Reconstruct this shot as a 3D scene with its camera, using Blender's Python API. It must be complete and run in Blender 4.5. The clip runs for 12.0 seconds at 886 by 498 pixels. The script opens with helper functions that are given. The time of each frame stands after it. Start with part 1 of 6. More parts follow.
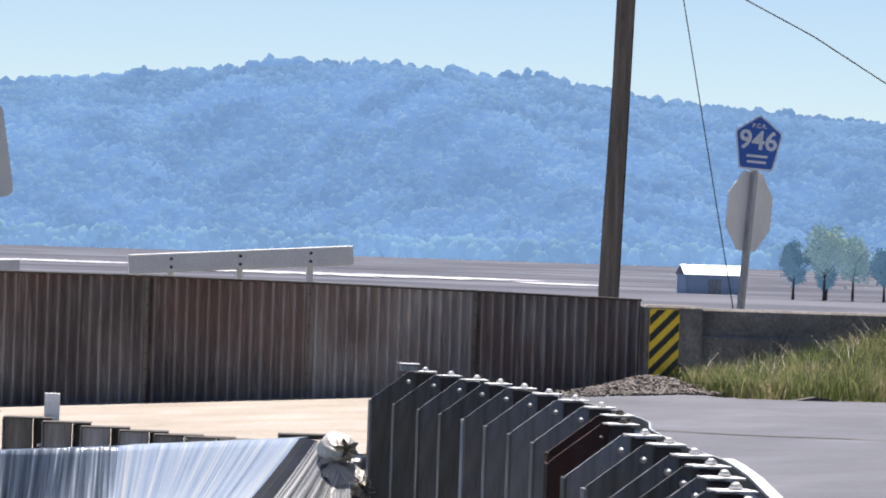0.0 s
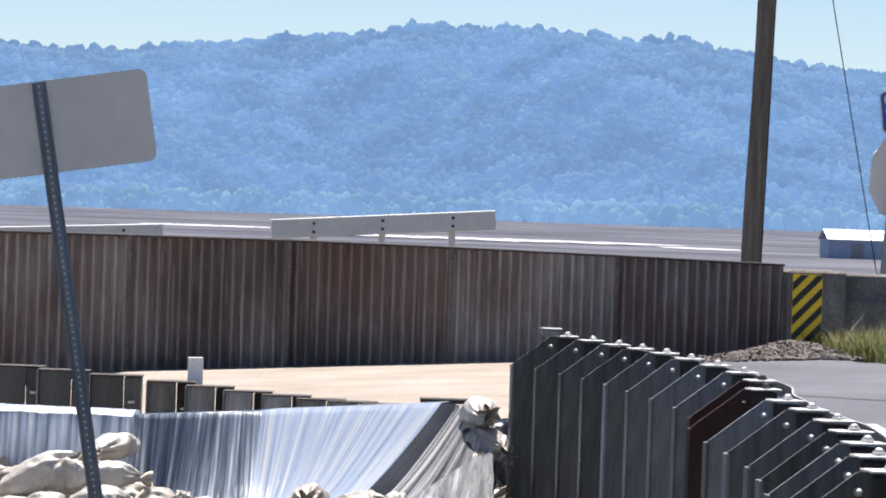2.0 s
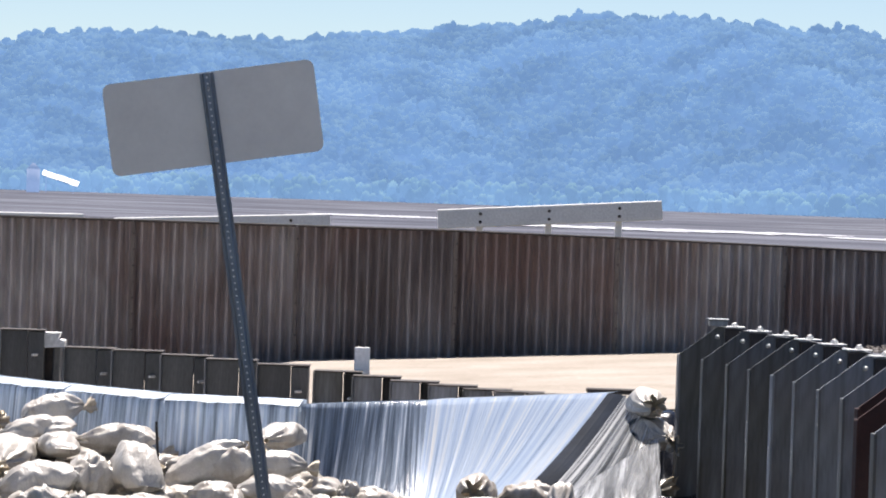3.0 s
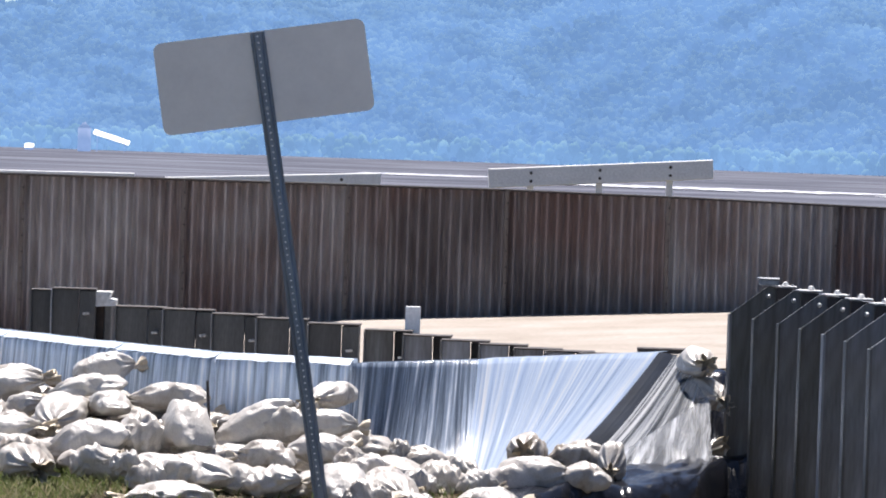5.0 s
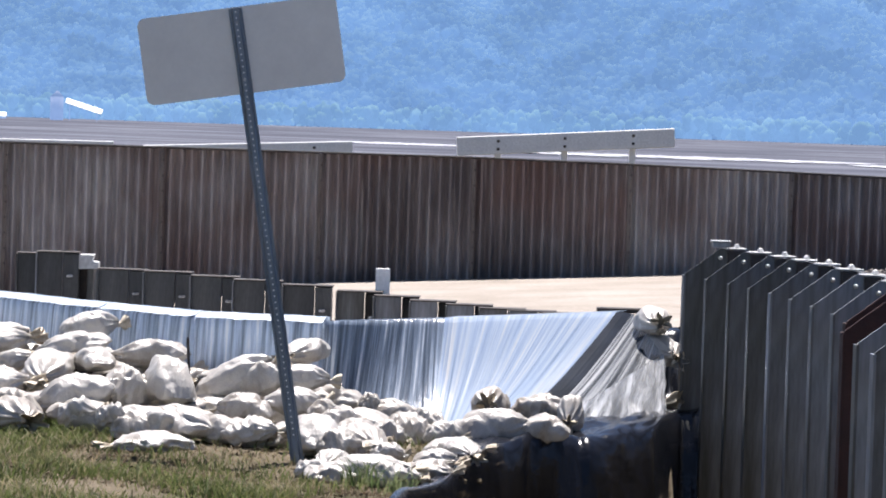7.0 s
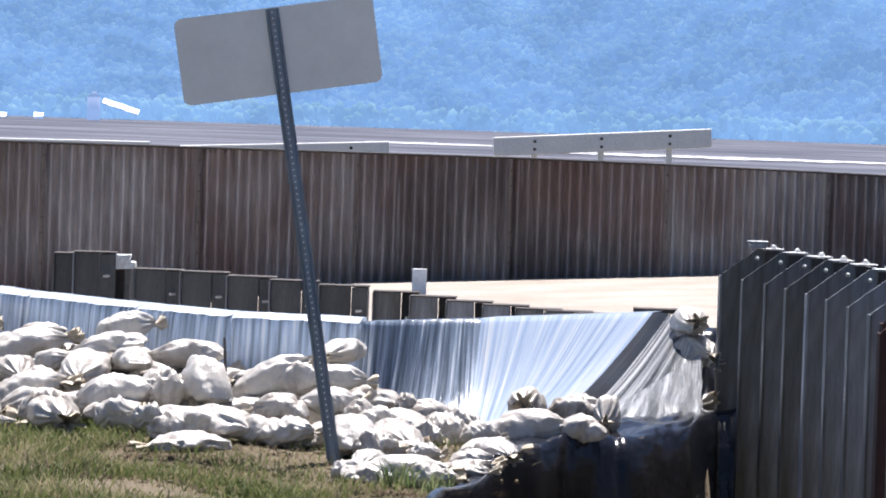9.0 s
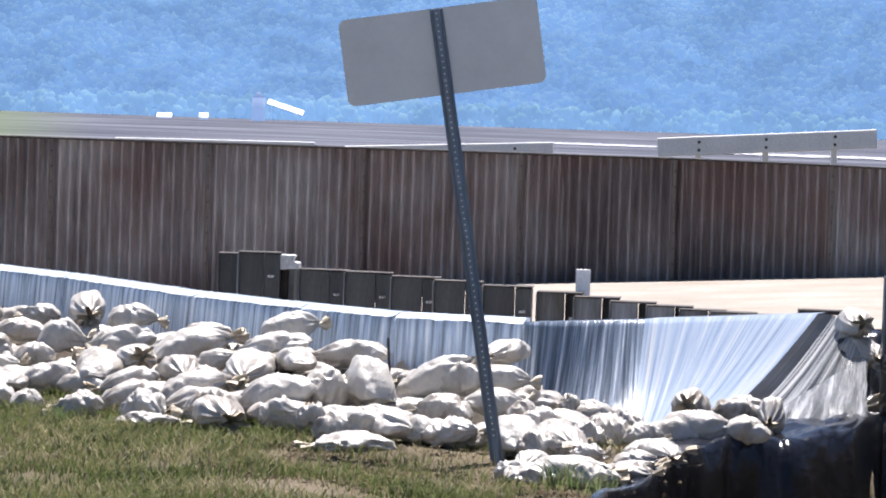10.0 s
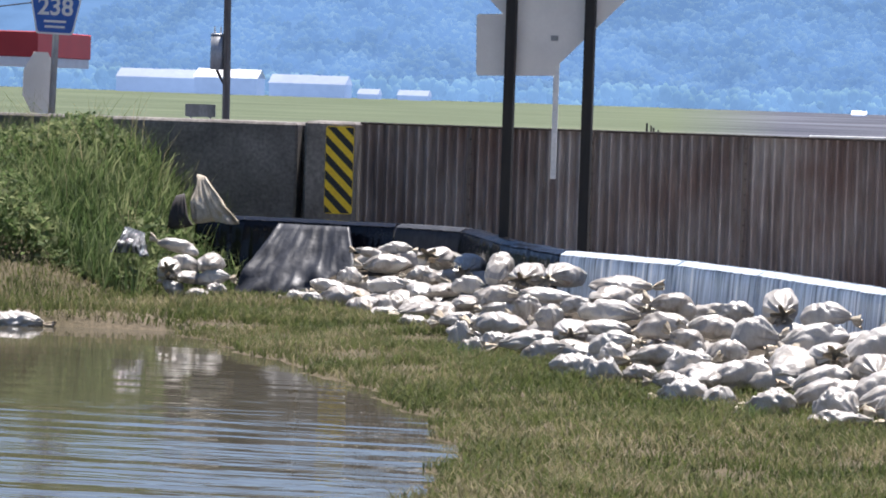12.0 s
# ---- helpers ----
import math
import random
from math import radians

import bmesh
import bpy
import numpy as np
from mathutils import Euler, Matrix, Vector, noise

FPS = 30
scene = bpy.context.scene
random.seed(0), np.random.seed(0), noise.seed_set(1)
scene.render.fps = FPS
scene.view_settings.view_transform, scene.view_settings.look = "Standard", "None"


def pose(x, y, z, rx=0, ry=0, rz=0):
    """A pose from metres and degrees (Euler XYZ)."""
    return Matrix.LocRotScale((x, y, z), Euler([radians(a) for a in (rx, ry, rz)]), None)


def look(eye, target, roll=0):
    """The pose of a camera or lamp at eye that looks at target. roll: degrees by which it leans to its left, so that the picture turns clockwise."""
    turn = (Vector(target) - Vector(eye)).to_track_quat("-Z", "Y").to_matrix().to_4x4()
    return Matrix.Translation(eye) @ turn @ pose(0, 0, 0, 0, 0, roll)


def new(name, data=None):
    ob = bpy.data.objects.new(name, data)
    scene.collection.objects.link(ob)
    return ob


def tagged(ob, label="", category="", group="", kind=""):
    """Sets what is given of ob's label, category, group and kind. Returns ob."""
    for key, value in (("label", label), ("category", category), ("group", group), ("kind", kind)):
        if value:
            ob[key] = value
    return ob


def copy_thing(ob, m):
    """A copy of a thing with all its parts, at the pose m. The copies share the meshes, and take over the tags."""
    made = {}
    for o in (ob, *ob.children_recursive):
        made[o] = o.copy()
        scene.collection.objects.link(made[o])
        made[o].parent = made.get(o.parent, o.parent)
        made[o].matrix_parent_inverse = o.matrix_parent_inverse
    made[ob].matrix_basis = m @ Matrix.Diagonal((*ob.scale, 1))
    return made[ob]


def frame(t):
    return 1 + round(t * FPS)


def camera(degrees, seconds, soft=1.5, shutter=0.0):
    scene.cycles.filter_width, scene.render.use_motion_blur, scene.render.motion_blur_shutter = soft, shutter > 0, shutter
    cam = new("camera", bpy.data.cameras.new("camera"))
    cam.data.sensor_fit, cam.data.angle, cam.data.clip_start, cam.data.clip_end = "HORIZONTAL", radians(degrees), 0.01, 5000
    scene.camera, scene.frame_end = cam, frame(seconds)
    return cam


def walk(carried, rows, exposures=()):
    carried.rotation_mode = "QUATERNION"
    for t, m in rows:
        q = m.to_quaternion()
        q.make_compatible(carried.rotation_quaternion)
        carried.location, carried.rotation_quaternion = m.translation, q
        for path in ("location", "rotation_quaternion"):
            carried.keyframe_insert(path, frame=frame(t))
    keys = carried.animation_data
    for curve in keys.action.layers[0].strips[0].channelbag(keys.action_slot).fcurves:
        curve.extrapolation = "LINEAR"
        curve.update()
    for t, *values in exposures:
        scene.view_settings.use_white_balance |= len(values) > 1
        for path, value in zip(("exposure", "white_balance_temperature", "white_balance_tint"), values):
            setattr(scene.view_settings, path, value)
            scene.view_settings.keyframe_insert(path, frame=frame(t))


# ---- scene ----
# The camera stands on the road shoulder and turns from the county road sign to the pond.
cam = camera(13.755, 12.0, soft=1.9)


def stand(forward, yaw, pitch):
    """The tripod leans a little; it turns about its own leaning column."""
    return (Matrix.Translation((0, forward, 1.7)) @ Matrix.Rotation(radians(-1.9), 4, "Y")
            @ Matrix.Rotation(radians(yaw), 4, "Z") @ Matrix.Rotation(radians(90 + pitch), 4, "X"))


TURNS = [
    (0, 1.35, -7.039, -0.134),
    (0.5, 1.35, -7.139, -0.266),
    (1, 1.35, -7.250, -0.410),
    (1.5, 1.35, -6.926, -0.545),
    (2, 1.35, -4.822, -0.683),
    (2.5, 1.35, -3.048, -0.811),
    (3, 1.35, -2.226, -0.835),
    (3.2, 1.35, -2.147, -0.825),
    (4.8, 1.35, -1.537, -1.153),
    (5, 1.35, -1.435, -1.472),
    (5.5, 0.91, -1.115, -1.937),
    (6, 0.23, -1.104, -2.030),
    (6.5, 0.00, -1.368, -1.997),
    (7, 0.00, -1.861, -1.959),
    (7.2, 0.00, -2.058, -1.942),
    (8.8, 0.00, -1.814, -1.955),
    (9, 0.00, -1.291, -1.955),
    (9.5, 0.00, -0.000, -1.956),
    (10, 0.00, 1.264, -1.944),
    (10.5, 0.00, 2.791, -1.949),
    (11, 0.00, 5.210, -1.958),
    (11.5, 0.00, 8.400, -1.960),
    (12, 0.00, 12.056, -1.971),
]
walk(cam, [(t, stand(f, yaw, pitch)) for t, f, yaw, pitch in TURNS],
     exposures=[(0, 1.18, 6650, 14), (3.2, 1.18, 6650, 14), (5, 1.2, 6400, 15), (7.2, 1.2, 6350, 15), (9, 1.36, 6300, 15), (9.7, 1.36, 6300, 15),
                (10.5, 1.22, 6350, 15), (12, 1.2, 6350, 15)])

# ---- light ----
SUN_ELEV, SUN_AZ = 71.0, 8.0  # degrees; azimuth from +y towards +x
world = bpy.data.worlds.new("sky")
scene.world = world
world.use_nodes = True
wn = world.node_tree.nodes
sky = wn.new("ShaderNodeTexSky")
sky.sky_type, sky.sun_disc = "NISHITA", False
sky.sun_elevation, sky.sun_rotation = radians(SUN_ELEV), radians(SUN_AZ)
sky.air_density, sky.dust_density, sky.ozone_density = 0.8, 0.08, 3.0
sky.altitude = 600
wn["Background"].inputs["Strength"].default_value = 0.053
world.node_tree.links.new(sky.outputs["Color"], wn["Background"].inputs["Color"])
sun = new("sun", bpy.data.lights.new("sun", "SUN"))
sun.data.energy, sun.data.angle, sun.data.color = 5.0, radians(0.53), (1.0, 0.96, 0.9)
sun_way = Vector((math.sin(radians(SUN_AZ)) * math.cos(radians(SUN_ELEV)),
                  math.cos(radians(SUN_AZ)) * math.cos(radians(SUN_ELEV)), math.sin(radians(SUN_ELEV))))
sun.matrix_world = look(sun_way * 60, (0, 0, 0))


# ---- materials ----
def ramp_node(nt, stops):
    r = nt.nodes.new("ShaderNodeValToRGB")
    el = r.color_ramp.elements
    while len(el) < len(stops):
        el.new(0.5)
    for e, (p, c) in zip(el, stops):
        e.position, e.color = p, (*c, 1)
    return r


def mat(name, stops, scale=4.0, stretch=(1, 1, 1), rough=0.8, metal=0.0, fine=40.0, fine_amount=0.25,
        bump=0.3, bump_scale=60.0, bump_dist=0.01, per_object=0.0, spec=0.5, space="object", coat=0.0):
    """A surface with broad variation (colour ramp on noise), fine grain and relief."""
    m = bpy.data.materials.new(name)
    m.use_nodes = True
    nt = m.node_tree
    n, li = nt.nodes, nt.links
    b = n["Principled BSDF"]
    tc = n.new("ShaderNodeTexCoord")
    geo = n.new("ShaderNodeNewGeometry")
    vec = geo.outputs["Position"] if space == "world" else tc.outputs["Object"]
    mp = n.new("ShaderNodeMapping")
    mp.inputs["Scale"].default_value = stretch
    li.new(vec, mp.inputs["Vector"])
    big = n.new("ShaderNodeTexNoise")
    big.inputs["Scale"].default_value, big.inputs["Detail"].default_value = scale, 6
    big.inputs["Roughness"].default_value = 0.62
    li.new(mp.outputs[0], big.inputs["Vector"])
    info = n.new("ShaderNodeObjectInfo")
    shift = n.new("ShaderNodeMath")
    shift.operation = "MULTIPLY_ADD"
    shift.inputs[1].default_value, shift.inputs[2].default_value = per_object, -per_object / 2
    li.new(info.outputs["Random"], shift.inputs[0])
    add = n.new("ShaderNodeMath")
    li.new(big.outputs["Fac"], add.inputs[0])
    li.new(shift.outputs[0], add.inputs[1])
    r = ramp_node(nt, stops)
    li.new(add.outputs[0], r.inputs[0])
    fn = n.new("ShaderNodeTexNoise")
    fn.inputs["Scale"].default_value, fn.inputs["Detail"].default_value = fine, 4
    li.new(mp.outputs[0], fn.inputs["Vector"])
    fr = ramp_node(nt, [(0.3, (1 - fine_amount,) * 3), (0.7, (1 + fine_amount * 0.4,) * 3)])
    li.new(fn.outputs["Fac"], fr.inputs[0])
    mul = n.new("ShaderNodeMix")
    mul.data_type, mul.blend_type = "RGBA", "MULTIPLY"
    mul.inputs[0].default_value = 1.0
    li.new(r.outputs[0], mul.inputs[6])
    li.new(fr.outputs[0], mul.inputs[7])
    li.new(mul.outputs[2], b.inputs["Base Color"])
    rr = n.new("ShaderNodeMapRange")
    rr.inputs[3].default_value, rr.inputs[4].default_value = max(0.03, rough - 0.12), min(1, rough + 0.12)
    li.new(fn.outputs["Fac"], rr.inputs[0])
    li.new(rr.outputs[0], b.inputs["Roughness"])
    b.inputs["Metallic"].default_value = metal
    b.inputs["Specular IOR Level"].default_value = spec
    b.inputs["Coat Weight"].default_value = coat
    if bump:
        bn = n.new("ShaderNodeTexNoise")
        bn.inputs["Scale"].default_value, bn.inputs["Detail"].default_value = bump_scale, 5
        li.new(mp.outputs[0], bn.inputs["Vector"])
        bu = n.new("ShaderNodeBump")
        bu.inputs["Strength"].default_value, bu.inputs["Distance"].default_value = bump, bump_dist
        li.new(bn.outputs["Fac"], bu.inputs["Height"])
        li.new(bu.outputs[0], b.inputs["Normal"])
    return m


# weathered corrugated steel: brown-grey with vertical streaks, each sheet a little different
M_STEEL_OLD = mat("weathered_steel", [(0.24, (0.09, 0.074, 0.073)), (0.42, (0.19, 0.162, 0.158)), (0.56, (0.3, 0.272, 0.268)), (0.72, (0.43, 0.41, 0.405))],
                  scale=0.8, stretch=(1.3, 1.3, 0.5), rough=0.5, fine=7, fine_amount=0.2, bump=0.1, per_object=0.2, space="world")
def rust_over(m):
    """Broad rusty brown patches and pale runs on the steel sheets."""
    n, li = m.node_tree.nodes, m.node_tree.links
    b = n["Principled BSDF"]
    base = b.inputs["Base Color"].links[0].from_socket
    geo = n.new("ShaderNodeNewGeometry")
    info = n.new("ShaderNodeObjectInfo")
    for stretch, scale, lo, hi, colour, amount in (((0.8, 0.8, 0.9), 1.0, 0.46, 0.64, (0.17, 0.1, 0.083), 0.62), ((16, 16, 1.1), 1.0, 0.6, 0.72, (0.62, 0.6, 0.58), 0.35),
                                                   ((7, 7, 0.5), 1.0, 0.58, 0.74, (0.05, 0.036, 0.032), 0.6)):
        mp = n.new("ShaderNodeMapping")
        mp.inputs["Scale"].default_value = stretch
        li.new(geo.outputs["Position"], mp.inputs["Vector"])
        no = n.new("ShaderNodeTexNoise")
        no.noise_dimensions = "4D"
        no.inputs["Scale"].default_value, no.inputs["Detail"].default_value = scale, 4
        li.new(mp.outputs[0], no.inputs["Vector"])
        w = n.new("ShaderNodeMath")
        w.operation = "MULTIPLY"
        w.inputs[1].default_value = 3.0
        li.new(info.outputs["Random"], w.inputs[0])
        li.new(w.outputs[0], no.inputs["W"])
        r = n.new("ShaderNodeMapRange")
        r.inputs[1].default_value, r.inputs[2].default_value, r.inputs[4].default_value = lo, hi, amount
        li.new(no.outputs["Fac"], r.inputs[0])
        x = n.new("ShaderNodeMix")
        x.data_type = "RGBA"
        li.new(r.outputs[0], x.inputs[0])
        li.new(base, x.inputs[6])
        x.inputs[7].default_value = (*colour, 1)
        base = x.outputs[2]
    li.new(base, b.inputs["Base Color"])


rust_over(M_STEEL_OLD)
M_CONCRETE = mat("weathered_concrete", [(0.3, (0.11, 0.098, 0.09)), (0.5, (0.19, 0.172, 0.158)), (0.7, (0.29, 0.265, 0.245))], scale=1.4,
                 rough=0.9, fine=25, fine_amount=0.35, bump=0.5, bump_scale=35)
M_GALV = mat("galvanised_steel", [(0.3, (0.2, 0.21, 0.22)), (0.5, (0.32, 0.33, 0.35)), (0.7, (0.42, 0.43, 0.45))], scale=3, stretch=(1, 1, 0.3),
             rough=0.45, metal=0.35, fine=30, fine_amount=0.25, bump=0.1, per_object=0.25)
M_RUST = mat("red_primer_steel", [(0.3, (0.024, 0.009, 0.009)), (0.6, (0.048, 0.016, 0.014)), (0.8, (0.08, 0.034, 0.028))], scale=3, rough=0.7)
M_DARK_STEEL = mat("dark_rusty_steel", [(0.3, (0.02, 0.017, 0.016)), (0.6, (0.05, 0.04, 0.037)), (0.8, (0.1, 0.07, 0.05))], scale=5, rough=0.7)
M_BRIGHT_STEEL = mat("bright_galvanised_top", [(0.3, (0.45, 0.45, 0.45)), (0.7, (0.7, 0.7, 0.69))], scale=5, rough=0.5, metal=0.2, fine_amount=0.2)
M_POST = mat("blue_grey_post_steel", [(0.3, (0.12, 0.15, 0.19)), (0.7, (0.24, 0.28, 0.34))], scale=6, stretch=(1, 1, 0.2), rough=0.45, metal=0.4)
M_SIGN_BACK = mat("bare_aluminium", [(0.3, (0.68, 0.66, 0.65)), (0.7, (0.8, 0.78, 0.76))], scale=2, rough=0.5, metal=0.25, fine_amount=0.03, bump=0.0)
M_BLACK_POST = mat("black_painted_wood", [(0.3, (0.008, 0.008, 0.009)), (0.7, (0.025, 0.023, 0.022))], scale=6, stretch=(4, 4, 0.4), rough=0.7)
M_POLE = mat("weathered_pole_wood", [(0.25, (0.1, 0.08, 0.07)), (0.5, (0.2, 0.17, 0.15)), (0.75, (0.32, 0.28, 0.25))], scale=1.6,
             stretch=(8, 8, 0.35), rough=0.85, fine=20, fine_amount=0.4, bump=0.6, bump_scale=12)
M_WHITE_PAINT = mat("old_white_paint", [(0.3, (0.72, 0.72, 0.72)), (0.7, (0.85, 0.85, 0.85))], scale=2, rough=0.6, fine_amount=0.15, bump=0.05)
M_YELLOW = mat("yellow_sheeting", [(0.3, (0.88, 0.57, 0.02)), (0.7, (0.95, 0.67, 0.03))], scale=6, rough=0.45, fine_amount=0.15, bump=0.02)
M_BLACK = mat("black_sheeting", [(0.3, (0.012, 0.012, 0.012)), (0.7, (0.025, 0.024, 0.024))], scale=6, rough=0.5, bump=0.02)
M_BLUE = mat("blue_sheeting", [(0.3, (0.02, 0.1, 0.42)), (0.7, (0.03, 0.14, 0.52))], scale=4, rough=0.45, fine_amount=0.12, bump=0.02)
M_WHITE = mat("white_sheeting", [(0.3, (0.72, 0.74, 0.76)), (0.7, (0.82, 0.83, 0.84))], scale=4, rough=0.5, fine_amount=0.1, bump=0.02)
M_RED = mat("red_fascia", [(0.3, (0.4, 0.02, 0.025)), (0.7, (0.52, 0.035, 0.04))], scale=0.5, rough=0.5, bump=0.02)
M_BAG = mat("woven_sandbag", [(0.26, (0.17, 0.14, 0.11)), (0.4, (0.35, 0.318, 0.28)), (0.6, (0.48, 0.455, 0.42))], scale=2.2, rough=0.4,
            fine=60, fine_amount=0.15, bump=0.6, bump_scale=7, bump_dist=0.035, per_object=0.2, spec=0.8)
M_NECK = mat("frayed_sandbag_mouth", [(0.25, (0.36, 0.29, 0.2)), (0.5, (0.52, 0.45, 0.35)), (0.75, (0.62, 0.57, 0.49))], scale=8, rough=0.85,
             fine=90, fine_amount=0.3, bump=0.5, per_object=0.2)
M_ASPHALT = mat("grey_asphalt", [(0.3, (0.07, 0.074, 0.09)), (0.55, (0.1, 0.105, 0.126)), (0.75, (0.135, 0.14, 0.164))], scale=0.7, rough=0.85, spec=0.3,
                fine=60, fine_amount=0.3, bump=0.4, bump_scale=150, bump_dist=0.004, space="world")
M_SAND = mat("dry_sand", [(0.3, (0.24, 0.21, 0.178)), (0.5, (0.295, 0.262, 0.228)), (0.75, (0.35, 0.318, 0.285))], scale=0.9, rough=0.95, fine=25,
             fine_amount=0.18, bump=0.4, bump_scale=30, space="world", spec=0.1)
M_GAP_EARTH = mat("dark_gap_earth", [(0.3, (0.035, 0.028, 0.02)), (0.55, (0.065, 0.052, 0.038)), (0.8, (0.11, 0.09, 0.065))], scale=2, rough=0.9, fine=22, fine_amount=0.4,
             bump=0.8, bump_scale=25, bump_dist=0.03, space="world", spec=0.15)
M_GRAVEL = mat("crushed_stone", [(0.3, (0.12, 0.1, 0.09)), (0.6, (0.22, 0.2, 0.185)), (0.8, (0.32, 0.3, 0.28))], scale=9, rough=0.9, per_object=0.2)
M_BLACK_FILM = mat("black_plastic_film", [(0.3, (0.005, 0.006, 0.009)), (0.7, (0.012, 0.013, 0.019))], scale=3, rough=0.22, bump=0.35, bump_scale=7,
                   bump_dist=0.04, fine_amount=0.2, spec=0.4)
# near-black colour that stands for shade on film turned from the sky
M_SHADE_FILM = mat("shade_dark_film", [(0.3, (0.005, 0.007, 0.011)), (0.7, (0.016, 0.021, 0.032))], scale=3, rough=0.6, bump=0, fine_amount=0.2, spec=0.04)
M_PLATE = mat("stained_steel_plate", [(0.28, (0.045, 0.042, 0.03)), (0.42, (0.105, 0.106, 0.104)), (0.7, (0.27, 0.285, 0.315))], scale=1.6, stretch=(3, 3, 0.35),
              rough=0.5, metal=0.1, fine=14, fine_amount=0.25, bump=0.1, per_object=0.3)
M_GREY_FILM = mat("grey_blue_plastic_film", [(0.3, (0.014, 0.016, 0.022)), (0.7, (0.045, 0.05, 0.064))], scale=3, rough=0.5, bump=0.25, bump_scale=6,
                  bump_dist=0.05, fine_amount=0.2, spec=0.3)
M_BARN_ROOF = mat("white_metal_roof", [(0.3, (0.72, 0.74, 0.76)), (0.7, (0.82, 0.83, 0.84))], scale=0.4, rough=0.5, bump=0.02)
M_BARN_WALL = mat("blue_grey_siding", [(0.3, (0.3, 0.38, 0.52)), (0.7, (0.38, 0.46, 0.6))], scale=0.4, stretch=(3, 3, 0.3), rough=0.7, bump=0.05)
M_BARK = mat("bark", [(0.3, (0.05, 0.04, 0.03)), (0.7, (0.12, 0.1, 0.08))], scale=3, stretch=(3, 3, 0.5), rough=0.9)


def clear_film(name, streaks=(17, 0.6, 1), stops=None, through_light=0.4, creases=0.9, see_through=None):
    """Clear polythene over pale boards: hazy blue-grey, glossy, with fine vertical folds. Dark and white colour streaks
    stand for shade and highlights on the creases.
    """
    m = bpy.data.materials.new(name)
    m.use_nodes = True
    n, li = m.node_tree.nodes, m.node_tree.links
    b = n["Principled BSDF"]
    tc = n.new("ShaderNodeTexCoord")
    mp = n.new("ShaderNodeMapping")
    mp.inputs["Scale"].default_value = streaks
    li.new(tc.outputs["UV"], mp.inputs["Vector"])
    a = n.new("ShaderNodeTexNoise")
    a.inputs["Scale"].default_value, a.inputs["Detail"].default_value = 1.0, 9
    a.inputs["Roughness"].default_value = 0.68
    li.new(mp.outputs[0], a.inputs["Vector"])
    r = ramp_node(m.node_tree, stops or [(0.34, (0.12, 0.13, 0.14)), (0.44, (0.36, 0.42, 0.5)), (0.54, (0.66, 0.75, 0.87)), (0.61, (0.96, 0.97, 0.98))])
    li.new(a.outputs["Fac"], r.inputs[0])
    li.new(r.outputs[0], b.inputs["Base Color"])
    b.inputs["Roughness"].default_value = 0.22
    b.inputs["Coat Weight"].default_value, b.inputs["Coat Roughness"].default_value = 0.6, 0.12
    tr = n.new("ShaderNodeBsdfTranslucent")
    li.new(r.outputs[0], tr.inputs["Color"])
    mix = n.new("ShaderNodeMixShader")
    mix.inputs[0].default_value = through_light
    li.new(b.outputs[0], mix.inputs[1])
    li.new(tr.outputs[0], mix.inputs[2])
    out = mix
    if see_through:
        # flat film lets the view through, creases are milky
        gap = n.new("ShaderNodeMapRange")
        gap.inputs[1].default_value, gap.inputs[2].default_value = 0.42, 0.62
        gap.inputs[3].default_value, gap.inputs[4].default_value = see_through
        li.new(a.outputs["Fac"], gap.inputs[0])
        clear = n.new("ShaderNodeBsdfTransparent")
        out = n.new("ShaderNodeMixShader")
        li.new(gap.outputs[0], out.inputs[0])
        li.new(mix.outputs[0], out.inputs[1])
        li.new(clear.outputs[0], out.inputs[2])
    li.new(out.outputs[0], n["Material Output"].inputs["Surface"])
    mp2 = n.new("ShaderNodeMapping")
    mp2.inputs["Scale"].default_value = (40, 1.6, 1)
    li.new(tc.outputs["UV"], mp2.inputs["Vector"])
    c = n.new("ShaderNodeTexNoise")
    c.inputs["Scale"].default_value, c.inputs["Detail"].default_value = 1.0, 3
    li.new(mp2.outputs[0], c.inputs["Vector"])
    bu = n.new("ShaderNodeBump")
    bu.inputs["Strength"].default_value, bu.inputs["Distance"].default_value = creases, 0.035
    li.new(c.outputs["Fac"], bu.inputs["Height"])
    li.new(bu.outputs[0], b.inputs["Normal"])
    return m


M_FILM = clear_film("clear_plastic_film")
# brighter, bluer stops: the sky mirrored in this sheet, put into its colour
M_FILM_WIDE = clear_film("sky_bright_clear_film", (11, 0.5, 1), [(0.35, (0.3, 0.4, 0.58)), (0.43, (0.5, 0.64, 0.88)), (0.53, (0.68, 0.8, 0.98)), (0.63, (0.93, 0.96, 1.0))], 0.55, 0.35)
# pale colour for the strip on clear sheets, standing for their sunlit top
M_FILM_LIT_TOP = mat("sunlit_film_top", [(0.3, (0.42, 0.49, 0.58)), (0.7, (0.66, 0.72, 0.8))], scale=5, rough=0.3, fine_amount=0.2, bump=0.1)
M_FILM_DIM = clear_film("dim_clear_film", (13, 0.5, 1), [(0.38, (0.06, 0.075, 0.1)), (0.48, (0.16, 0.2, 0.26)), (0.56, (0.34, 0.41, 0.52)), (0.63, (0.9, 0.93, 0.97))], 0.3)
M_FILM_THIN = clear_film("thin_clear_film", (14, 0.5, 1), [(0.36, (0.3, 0.33, 0.36)), (0.5, (0.6, 0.63, 0.66)), (0.62, (0.95, 0.96, 0.98))], 0.45, 0.5, see_through=(0.88, 0.3))
